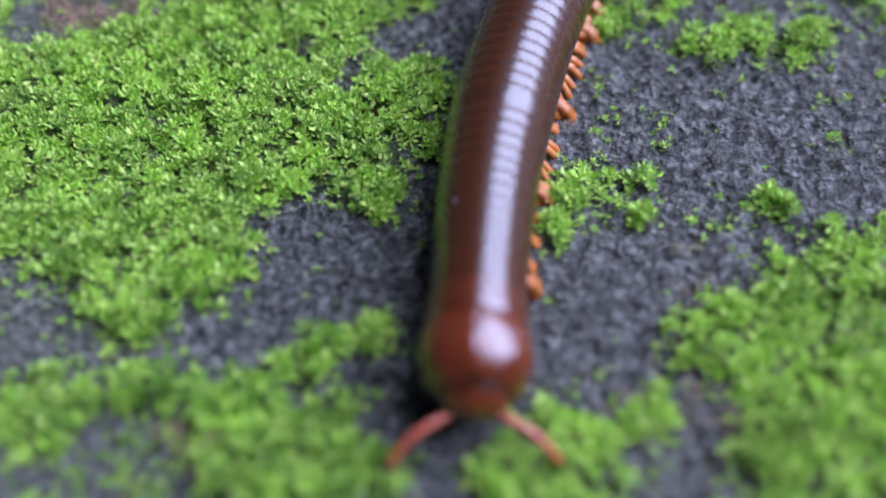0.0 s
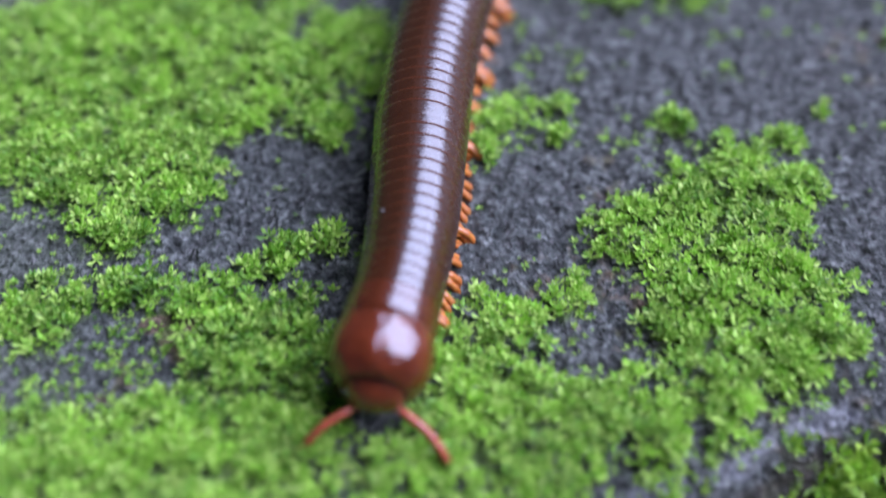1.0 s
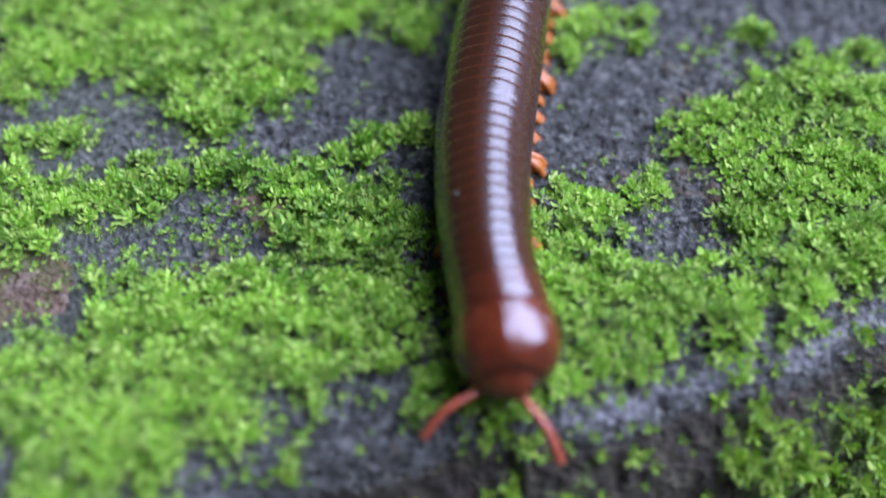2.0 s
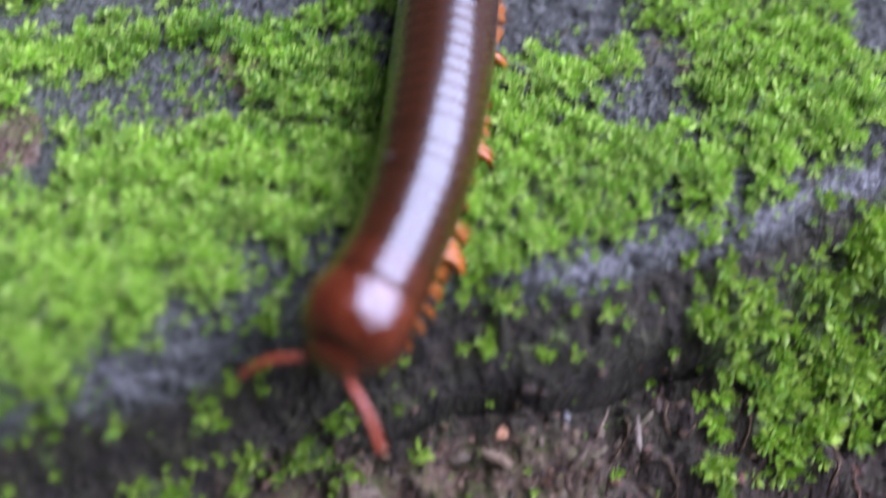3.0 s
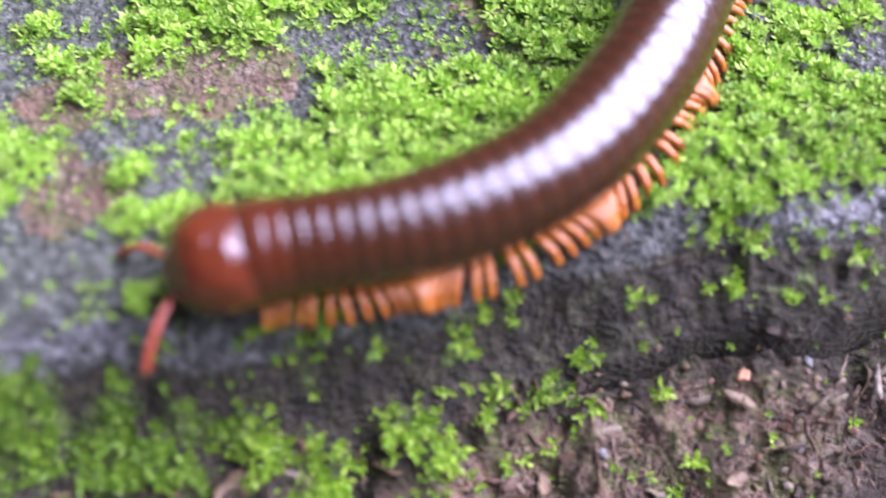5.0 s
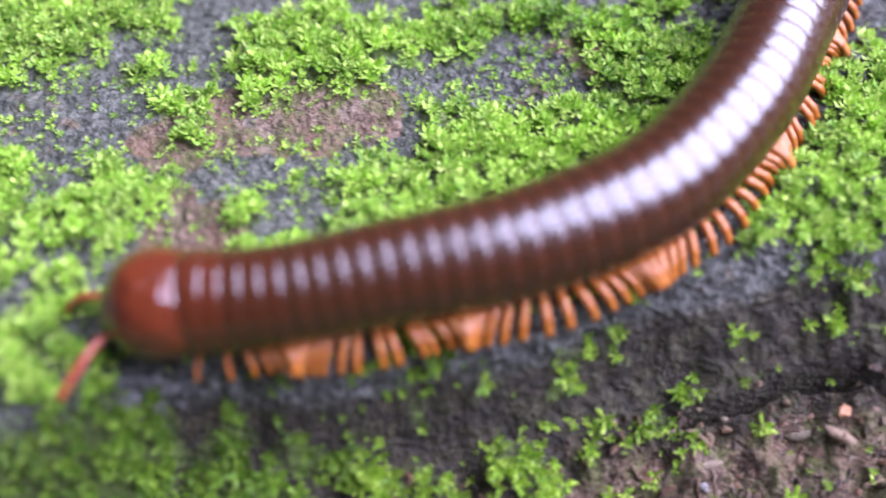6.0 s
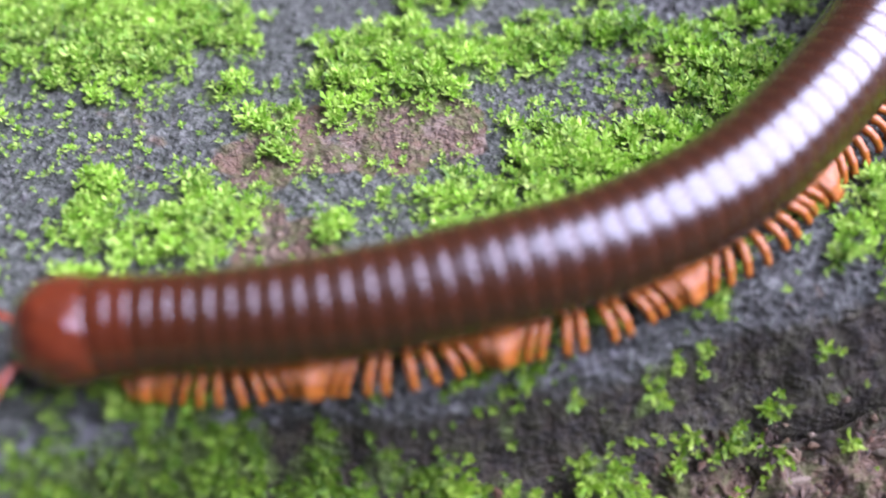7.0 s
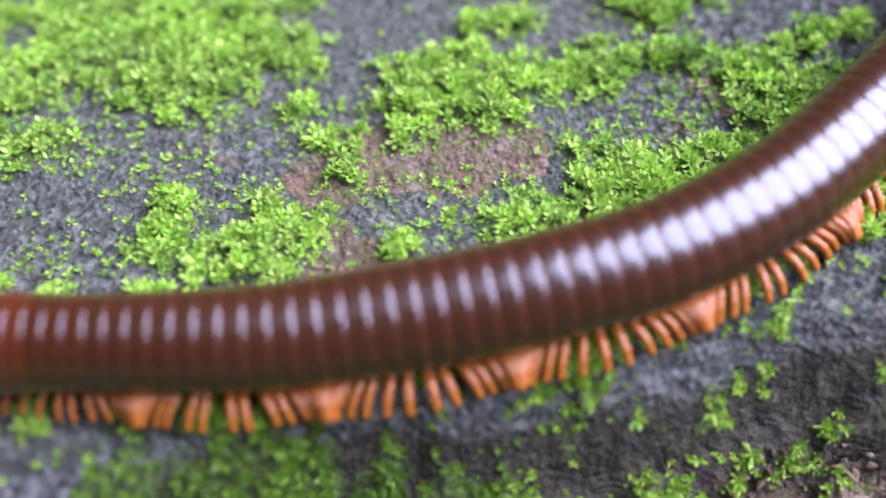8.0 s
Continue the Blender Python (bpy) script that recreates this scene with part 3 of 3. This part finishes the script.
def litter_flakes():
    """Small bent flakes of dead leaf, bark and lichen that stick in the soil."""
    rng = np.random.RandomState(31)
    n = 420
    x, v = rng.uniform(-90, 40, n), -(9 + 26 * rng.rand(n) ** 1.1)
    y = v + lip(x)
    keep = (field(x, y, 6, 32) + rng.normal(0, 0.4, n) > 0.0) & (moss_cover(x, y) < 0.5)
    x, y = x[keep], y[keep]
    n = len(x)
    length, width = 0.4 + 1.5 * rng.rand(n) ** 2, 0.2 + 0.45 * rng.rand(n)
    u = np.array([-1, -0.4, 0.4, 1.0])
    spread_at = np.array([0.35, 1.0, 0.8, 0.25])
    bend = rng.uniform(-0.35, 0.5, n)
    pts = np.zeros((n, 16, 3))
    for layer in range(2):
        for k in range(4):
            for side in range(2):
                at = layer * 8 + k * 2 + side
                pts[:, at, 0] = u[k] * length * rng.uniform(0.85, 1.1, n)
                pts[:, at, 1] = (side * 2 - 1) * width * spread_at[k] * rng.uniform(0.7, 1.2, n)
                pts[:, at, 2] = bend * length * u[k] ** 2 + layer * 0.14
    turn, tip = rng.uniform(0, 6.28, (n, 1)), rng.uniform(0.3, 1.1, (n, 1))
    px, py = pts[..., 0] * np.cos(turn) - pts[..., 1] * np.sin(turn), pts[..., 0] * np.sin(turn) + pts[..., 1] * np.cos(turn)
    qy, qz = py * np.cos(tip) - pts[..., 2] * np.sin(tip), py * np.sin(tip) + pts[..., 2] * np.cos(tip)
    z = ground_height(x, y) + 0.15
    pts = np.stack([px + x[:, None], qy + y[:, None], qz + z[:, None]], -1).reshape(-1, 3)
    quads = []
    for k in range(3):
        a = k * 2
        quads += [(a, a + 1, a + 3, a + 2), (a + 8, a + 10, a + 11, a + 9), (a, a + 2, a + 10, a + 8), (a + 1, a + 9, a + 11, a + 3)]
    quads += [(0, 8, 9, 1), (6, 7, 15, 14)]
    faces = (np.arange(n)[:, None, None] * 16 + np.array(quads)[None]).reshape(-1, 4)
    return tagged(new("litter", mesh_from("litter", pts, faces.tolist(), LITTER)), "tan and grey flakes of dead leaf stuck in the soil", "leaf litter", kind="stuff")


def rootlets():
    """Thin dead roots and stalks that hang on the soil."""
    rng = random.Random(8)
    pts, faces = [], []
    for _ in range(150):
        x, v = rng.uniform(-70, 75), -rng.uniform(12, 34)
        y = v + float(lip(x))
        heading, line = rng.uniform(0, 6.28), []
        for _ in range(6):
            line.append(tuple(ground_place(x, y, rng.uniform(0.0, 0.5))))
            heading += rng.uniform(-0.7, 0.7)
            x, y = x + 0.9 * math.cos(heading), y + 0.9 * math.sin(heading)
        thick = rng.uniform(0.08, 0.2)
        p, f = tube(line, [thick] * 5 + [thick * 0.4], 5)
        faces += [tuple(k + len(pts) for k in q) for q in f]
        pts += p
    return tagged(new("rootlets", mesh_from("rootlets", pts, faces, CRUMB)), "thin dead brown roots on the soil face", "roots", kind="stuff")


def stone(name, x, y, size, material, label, seed, flat=0.7):
    rng = random.Random(seed)
    bm = bmesh.new()
    bmesh.ops.create_icosphere(bm, subdivisions=3, radius=1)
    for vert in bm.verts:
        lump = noise.noise(vert.co * 1.3 + Vector((seed, 0, 0))) * 0.45 + noise.noise(vert.co * 3.1 + Vector((0, seed, 0))) * 0.2
        vert.co = Vector((vert.co.x * size * (1 + lump), vert.co.y * size * 0.75 * (1 + lump), vert.co.z * size * flat * (1 + lump))) * MM
    me = bpy.data.meshes.new(name)
    bm.to_mesh(me)
    bm.free()
    me.materials.append(material)
    me.polygons.foreach_set("use_smooth", [size < 1.5] * len(me.polygons))
    ob = new(name, me)
    ob.matrix_basis = Matrix.Translation(ground_place(x, y, -size * flat * 0.25) * MM) @ pose(0, 0, 0, 25, rng.uniform(-20, 20), rng.uniform(0, 360))
    return tagged(ob, label, "stone")


def leaf_scrap(x, y, size, seed):
    """A torn, curled piece of dead leaf."""
    rng = random.Random(seed)
    n, m = 9, 6
    pts, faces = [], []
    curl = rng.uniform(0.25, 0.6)
    for layer in (0, 0.12):
        for i in range(n):
            u = i / (n - 1) * 2 - 1
            half = (1 - abs(u) ** 2.2) * (0.5 + 0.12 * math.sin(7 * u + seed)) + 0.03
            for j in range(m):
                w = (j / (m - 1) * 2 - 1) * half
                pts.append((u * size, w * size, curl * size * (w * w * 1.6 + 0.3 * u * u) + 0.05 * size * math.sin(5 * u + 3 * w) + layer))
    for layer in (0, n * m):
        for i in range(n - 1):
            for j in range(m - 1):
                k = layer + i * m + j
                q = (k, k + 1, k + m + 1, k + m)
                faces.append(q if layer else q[::-1])
    rim = [i * m for i in range(n)] + [(n - 1) * m + j for j in range(1, m)] + [i * m + m - 1 for i in range(n - 2, -1, -1)] + list(range(m - 2, 0, -1))
    for a, b in zip(rim, rim[1:] + rim[:1]):
        faces.append((a, b, b + n * m, a + n * m))
    ob = new("leaf_scrap", mesh_from("leaf_scrap", pts, faces, DEAD_LEAF))
    ob.matrix_basis = Matrix.Translation(ground_place(x, y, 0.2) * MM) @ pose(0, 0, 0, 38 + rng.uniform(-15, 15), rng.uniform(-15, 15), rng.uniform(0, 180))
    return tagged(ob, "torn tan scrap of dead leaf lying on the soil", "leaf", group="leaf scraps on the rock face")


# ---- the millipede ----
def part(name, me, parent, label=""):
    ob = new(name, me)
    ob.parent = parent
    return tagged(ob, label) if label else ob


def lathe(profile, around=40, squash=1.0):
    """A closed shell turned about the x axis from (x, radius) pairs."""
    pts, faces = [], []
    for px, pr in profile:
        for a in range(around):
            w = 2 * math.pi * a / around
            pts.append((px, pr * math.cos(w), pr * squash * math.sin(w)))
    for i in range(len(profile) - 1):
        for a in range(around):
            b = (a + 1) % around
            faces.append((i * around + a, i * around + b, (i + 1) * around + b, (i + 1) * around + a))
    return pts, faces


def tube(points, radii, around=8):
    """A tapered tube along points, closed at both ends."""
    pts, faces = [], []
    for i, p in enumerate(points):
        d = (Vector(points[min(i + 1, len(points) - 1)]) - Vector(points[max(i - 1, 0)])).normalized()
        u = d.cross(Vector((1, 0.01, 0.02))).normalized()
        w = d.cross(u)
        for a in range(around):
            k = 2 * math.pi * a / around
            pts.append(tuple(Vector(p) + radii[i] * (math.cos(k) * u + math.sin(k) * w)))
    for i in range(len(points) - 1):
        for a in range(around):
            b = (a + 1) % around
            faces.append((i * around + a, i * around + b, (i + 1) * around + b, (i + 1) * around + a))
    faces.append(tuple(range(around))[::-1])
    faces.append(tuple((len(points) - 1) * around + a for a in range(around)))
    return pts, faces


def jointed(line, joints, thick, thin):
    """Points and radii of a limb with slight knots at its joints."""
    pts, radii = [], []
    steps = joints * 4
    for i in range(steps + 1):
        u = i / steps
        k = u * (len(line) - 1)
        j = min(int(k), len(line) - 2)
        f = k - j
        p0, p1, p2, p3 = (Vector(line[max(0, min(len(line) - 1, q))]) for q in (j - 1, j, j + 1, j + 2))
        p = 0.5 * (2 * p1 + (p2 - p0) * f + (2 * p0 - 5 * p1 + 4 * p2 - p3) * f * f + (3 * p1 - p0 - 3 * p2 + p3) * f ** 3)
        pts.append(tuple(p))
        radii.append((thick + (thin - thick) * u) * (0.82 + 0.24 * math.sin(math.pi * ((i % 4) / 4 + 0.1))))
    radii[-1] *= 0.5
    return pts, radii


soil_crumbs()
litter_flakes()
rootlets()
stone("stone", 39.5, -4.7, 3.2, GRIT_PALE, "pale rough stone set in the brown soil", 3)
stone("stone", 42.5, -7.5, 2.2, GRIT_PALE, "pale rough stone set in the brown soil", 6)
stone("grain", 40.2, 12.6, 0.75, GRIT_PALE, "small white grain on the dark rock face", 4)
stone("grain", 29.5, 7.3, 0.65, GRIT_PALE, "small white grain lodged below the crack", 5)
stone("grain", 22.8, 5.9, 0.9, GRIT_ORANGE, "small orange-brown chip lodged below the crack", 7)
stone("grain", 8.0, -1.5, 0.8, GRIT_PALE, "small white grain on the brown soil", 9)
for k, (x, y, size) in enumerate([(-29.3, -7.4, 2.6), (-24.0, -5.5, 1.8), (-1.2, -5.9, 2.2), (-7.0, -7.0, 2.4), (3.5, -7.5, 1.8), (-36.0, -10.0, 2.4), (-20.0, -10.5, 2.0), (56.0, -2.0, 2.6), (9.0, -6.2, 2.3), (13.5, -3.8, 1.9), (-3.5, -9.5, 2.2), (2.0, -4.0, 1.6), (18.0, -6.5, 2.2), (-14.0, -4.8, 1.7), (-31.0, -4.0, 1.8), (22.5, -2.6, 1.5), (6.0, -9.8, 2.4)]):
    leaf_scrap(x, y, size, k)

# each ring narrows a little to the front, where it slides under the rim of the ring before it
RING_PROFILE = [(1.6, 4.66), (1.3, 4.84), (1.08, 4.95), (1.0, 4.99), (0.93, 5.018), (0.5, 5.052), (0.1, 5.076), (-0.3, 5.094), (-0.65, 5.102),
    (-0.93, 5.090), (-1.01, 5.02), (-1.05, 4.72)]
FLAT_PROFILE = [(1.6, 4.74), (1.3, 4.88), (1.08, 4.97), (1.0, 5.008), (0.94, 5.030), (0.5, 5.050), (0.1, 5.068), (-0.3, 5.084), (-0.65, 5.097),
    (-0.96, 5.104), (-1.02, 5.04), (-1.05, 4.75)]
ring_mesh = mesh_from("ring", *lathe(RING_PROFILE, 44), SHELL)
smooth_ring_mesh = mesh_from("ring", *lathe(FLAT_PROFILE, 44), SHELL)
mid_ring_mesh = mesh_from("ring", *lathe(FLAT_PROFILE, 44), MID_SHELL)
front_ring_mesh = mesh_from("ring", *lathe(FLAT_PROFILE, 44), FRONT_SHELL)
LEG_LINE = [(0, 0, 0), (0, 1.7, 0.25), (0, 3.3, 0.0), (0, 4.45, -0.85), (0, 5.0, -2.1)]


def leg_mesh(sign):
    reach = 1.0 if sign > 0 else 0.76  # those on the far side are tucked under the body
    pts, radii = jointed([(x, y * sign * reach, z) for x, y, z in LEG_LINE], 5, 0.55, 0.37)
    return mesh_from("leg", *tube(pts, radii, 7), LEG)


leg_left, leg_right = leg_mesh(1), leg_mesh(-1)

RINGS = 58


def ring_pitch(i):
    return 1.72 + 0.61 * min(1.0, i / 14)


def ring_gap(i):
    """Distance of a ring behind the tip of the head, in mm."""
    return 8.2 + sum(ring_pitch(k) for k in range(i))


def stretch(t):
    """How far the rings are drawn apart: the body is telescoped at first and lengthens as it turns along the ledge."""
    return 0.72 + 0.28 * float(ramp01(t, 2.4, 5.2))


def ring_girth(d):
    """Girth along the body, as a share of the full ring."""
    return float(np.interp(d, [0, 6, 9.5, 13, 18, 28, 45, 125, 150], [0.96, 0.98, 0.93, 0.905, 0.92, 0.99, 1.08, 1.07, 0.75]))


def ring_height(d):
    """The front of the body is a little taller than it is wide."""
    return float(np.interp(d, [0, 8, 20, 40], [1.0, 1.11, 1.07, 1.0]))


millipede = tagged(new("millipede"), "glossy dark red-brown giant millipede with orange legs, crawling over mossy rock", "millipede")


FEELERS = {}


def build_head():
    pts, faces = lathe([(-2.6, 0.6), (-2.5, 2.6), (-1.6, 3.1), (-0.4, 3.3), (0.7, 3.2), (1.6, 2.75), (2.3, 1.95), (2.65, 0.9), (2.7, 0.05)], 36)
    # the face is broad and drops to the jaws
    pts = [(x - 0.10 * z, y * 1.06, z * (1.15 if z < 0 else 0.9)) for x, y, z in pts]
    head = part("head", mesh_from("head", pts, faces, HEAD), millipede, "smooth red-brown head")
    for sign in (1, -1):
        pts, radii = jointed([(0, 0, 0), (1.3, 1.5 * sign, 0.4), (2.6, 2.9 * sign, 0.3), (4.1, 4.0 * sign, -0.4), (5.7, 4.9 * sign, -1.5)], 7, 0.40, 0.44)
        feeler = FEELERS[sign] = part("antenna", mesh_from("antenna", *tube(pts, radii, 8), FEELER), head, "jointed orange-red antenna")
        feeler.location = (1.9 * MM, 1.8 * sign * MM, -0.4 * MM)
        pts, faces = lathe([(-0.7, 0.05), (-0.5, 0.5), (0, 0.72), (0.5, 0.5), (0.7, 0.05)], 14)
        eye = part("eye", mesh_from("eye", [(x, y * 0.35, z) for x, y, z in pts], faces, EYE), head, "black patch of tiny eyes")
        eye.matrix_basis = pose(0.9 * MM, 2.95 * sign * MM, 0.7 * MM, 0, 0, -28 * sign)
    pts, faces = lathe([(-1.1, 0.3), (-0.9, 1.5), (0, 1.9), (0.7, 1.5), (1.1, 0.3)], 24)
    jaw = part("jaw", mesh_from("jaw", [(x, y * 1.15, z * 0.8) for x, y, z in pts], faces, FEELER), head, "pale red jaw plate")
    jaw.location = (1.1 * MM, 0, -2.9 * MM)
    return head


head = build_head()
collar_profile = [(4.1, 2.9), (4.28, 3.3), (4.2, 3.62), (3.98, 3.74), (3.8, 3.95), (3.3, 4.45), (2.4, 4.92), (1.2, 5.2), (0.0, 5.26), (-1.0, 5.17), (-2.0, 4.96), (-2.8, 4.74), (-3.1, 4.4)]
collar = part("collar", mesh_from("collar", *lathe(collar_profile, 44), COLLAR), millipede, "smooth domed red-brown collar plate")
rings, legs = [], []
for i in range(RINGS):
    ring = part("ring", front_ring_mesh if i < 2 else mid_ring_mesh if i < 5 else smooth_ring_mesh if i < 22 else ring_mesh, millipede)
    girth = ring_girth(ring_gap(i))
    ring.scale = (ring_pitch(i) / 1.92, girth, girth * ring_height(ring_gap(i)))
    rings.append(ring)
    for along in ((0.0,) if i < 2 else (0.55, -0.6)):
        for sign, me in ((1, leg_left), (-1, leg_right)):
            leg = part("leg", me, ring)
            leg.scale = [0.72 + 0.28 * min(1, i / 6)] * 3
            leg.location = (along * MM, 1.5 * sign * MM, -4.25 * MM)
            legs.append((leg, i, along, sign))


# a pale speck sticks to the shell
pts, faces = lathe([(-0.16, 0.02), (-0.1, 0.12), (0.02, 0.17), (0.12, 0.1), (0.16, 0.02)], 8)
speck = part("speck", mesh_from("speck", pts, faces, GRIT_PALE), rings[8], "tiny pale speck of grit")
speck.location = (-0.3 * MM, -2.95 * MM, 4.25 * MM)


# ---- what moves ----
# the track of the body at four times, every 14 mm of its length, in mm
TRACK_START, TRACK_STEP = -156, 14
TRACK_A = [(84.7, 182.0), (77.3, 170.1), (69.6, 158.3), (61.4, 146.7), (53.0, 135.2), (44.7, 123.7), (37.0, 111.6), (30.5, 98.8), (25.8, 85.3), (22.7, 71.7), (21.0, 57.8), (20.2, 43.8), (21.1, 29.9), (21.9, 16.2), (12.4, 5.9), (-0.5, -0.3), (-14.6, -2.3), (-28.9, -2.1), (-43.2, -1.7), (-57.4, -2.1), (-71.5, -2.9), (-85.6, -3.9), (-99.6, -5.0)]
TRACK_B = [(85.5, 183.2), (78.2, 171.2), (70.7, 159.4), (62.7, 147.9), (54.2, 136.8), (45.4, 125.9), (36.9, 114.7), (29.9, 102.6), (25.2, 89.4), (22.2, 75.8), (19.6, 62.0), (17.2, 48.1), (15.6, 34.0), (13.0, 20.4), (8.0, 7.2), (-0.9, -3.7), (-15.5, -4.6), (-30.1, -2.1), (-44.6, -1.2), (-59.0, -1.8), (-73.2, -2.9), (-87.4, -4.0), (-101.4, -5.2)]
TRACK_C = [(86.3, 184.5), (79.2, 172.4), (71.9, 160.5), (64.1, 149.0), (55.5, 138.1), (46.2, 127.8), (36.7, 117.7), (28.5, 106.7), (23.4, 94.0), (22.0, 80.4), (22.2, 66.8), (20.4, 53.5), (15.6, 41.0), (9.9, 28.6), (1.1, 17.8), (-11.2, 11.0), (-24.3, 6.9), (-37.5, 3.5), (-51.3, 2.2), (-64.9, -0.9), (-78.6, -3.5), (-92.4, -4.2), (-106.2, -5.5)]
TRACK_D = [(86.7, 185.1), (79.7, 173.0), (72.5, 161.1), (64.7, 149.5), (56.1, 138.7), (46.4, 128.7), (36.5, 119.1), (27.7, 108.4), (22.5, 95.7), (22.0, 82.1), (23.6, 68.4), (22.4, 54.9), (16.2, 42.9), (7.5, 32.2), (-2.2, 22.1), (-13.7, 14.2), (-26.6, 8.9), (-40.1, 5.1), (-53.8, 2.0), (-67.7, 0.4), (-81.5, -0.6), (-95.2, -3.0), (-108.7, -5.9)]
TRACKS = [np.array(t, float) for t in (TRACK_A, TRACK_B, TRACK_C, TRACK_D)]


def track_shares(t):
    s = [1.0, float(ramp01(t, 0.5, 3.2)), float(ramp01(t, 2.8, 5.5)), float(ramp01(t, 5.5, 8.0))]
    return [s[0] - s[1], s[1] - s[2], s[2] - s[3], s[3]]


def on_track(s, t):
    u = min(max((s - TRACK_START) / TRACK_STEP, 1.0), len(TRACK_A) - 2.001)
    j = int(u)
    f = u - j
    line = sum(w * c[j - 1 : j + 3] for w, c in zip(track_shares(t), TRACKS))
    p0, p1, p2, p3 = line
    return 0.5 * (2 * p1 + (p2 - p0) * f + (2 * p0 - 5 * p1 + 4 * p2 - p3) * f * f + (3 * p1 - p0 - 3 * p2 + p3) * f ** 3)


def head_way(t):
    """How far the tip of the head has come."""
    return float(np.interp(t, WAY_TIMES, WAY))


WAY_TIMES = np.arange(0, 8.01, 0.1)
WAY = np.interp(WAY_TIMES, [0, 0.5, 1, 1.5, 2.8, 3.5, 4, 4.5, 6.5, 7, 8], [0, 5.8, 13.8, 21.0, 40.9, 54.3, 63.3, 71.5, 103.6, 111.6, 127.2])
WAY = np.convolve(np.pad(WAY, 5, mode="reflect", reflect_type="odd"), np.ones(11) / 11, "valid")


def body_point(d, t):
    s = head_way(t) - d
    x, y = on_track(s, t)
    # the front of the body feels its way from side to side
    x += float(np.interp(t, [0, 0.5, 1.0, 1.5, 1.75, 2.3, 2.9, 3.2, 3.6], [0, 0.3, -5.0, 0.0, 4.6, 2.0, -0.6, -0.8, 0])) * math.exp(-((d / 13) ** 2))
    heights = [float(np.clip(base_height(*on_track(s + o, t)), -2.2, 0.3)) for o in (-9, -4.5, 0, 4.5, 9)]
    return Vector((x, y, 6.5 + sum(heights) / 5))


def body_pose(d, t, origin, nod=0.0):
    here = body_point(d, t)
    ahead = (body_point(d - 1.5, t) - body_point(d + 1.5, t)).normalized()
    side = Vector((0, 0, 1)).cross(ahead).normalized()
    m = Matrix((ahead, side, ahead.cross(side))).transposed().to_4x4()
    return Matrix.Translation((here - origin) * MM) @ m @ pose(0, 0, 0, 0, nod, 0)


LEG_PHASE = 0.16
# how the antennae turn outwards (1) and inwards (-1) on the way, in degrees
FEELER_TIMES = [0, 0.4, 1.0, 1.6, 2.2, 3.0, 3.6, 4.0, 4.6, 5.2, 6.0, 6.6, 7.2, 8.0]
FEELER_TURN = {1: [12, 13, 6, 5, -4, 12, 10, 12, 18, 2, 8, 16, 4, 12], -1: [-12, -14, -8, -10, 2, -8, -10, -7, -4, 14, 33, 24, 16, 22]}


def motions():
    times = [round(0.2 * k, 1) for k in range(41)]
    ground_spot = {t: Vector((*body_point(4, t).xy, body_point(4, t).z - 6.5)) for t in times}
    walk(millipede, [(t, Matrix.Translation(ground_spot[t] * MM)) for t in times])
    walk(head, [(t, body_pose(2.7, t, ground_spot[t] + Vector((0, 0, 0.6)), 20)) for t in times])
    walk(collar, [(t, body_pose(5.9, t, ground_spot[t], 2)) for t in times])
    for sign, feeler in FEELERS.items():
        spot = Matrix.Translation(feeler.location)
        turn = FEELER_TURN[sign]
        walk(feeler, [(t, spot @ pose(0, 0, 0, 0, 8 * math.sin(2.6 * t + sign), float(np.interp(t, FEELER_TIMES, turn)))) for t in times])
    for i, ring in enumerate(rings):
        d = ring_gap(i) - 8.2 + 0.6 * ring_pitch(i)
        walk(ring, [(t, body_pose(8.2 + d * stretch(t), t, ground_spot[t])) for t in times])
    quick = [round(0.1 * k, 1) for k in range(81)]
    for leg, i, along, sign in legs:
        rows = []
        for t in quick:
            phase = 2 * math.pi * ((i - along / 2.0) / 7.85 + 1.38 * t + LEG_PHASE) + 0.1 * math.sin(5.7 * i + 9 * along)
            swing, raise_ = 30 * math.sin(phase), 14 * max(0.0, math.cos(phase)) - 13 * (1 - float(ramp01(t, 2.5, 4.5)))
            m = Matrix.Translation(leg.location) if t == 0 else rows[0][1].copy()
            spot = m.translation.copy()
            rows.append((t, Matrix.Translation(spot) @ pose(0, 0, 0, raise_ * sign, 0, -swing * sign)))
        walk(leg, rows)


motions()
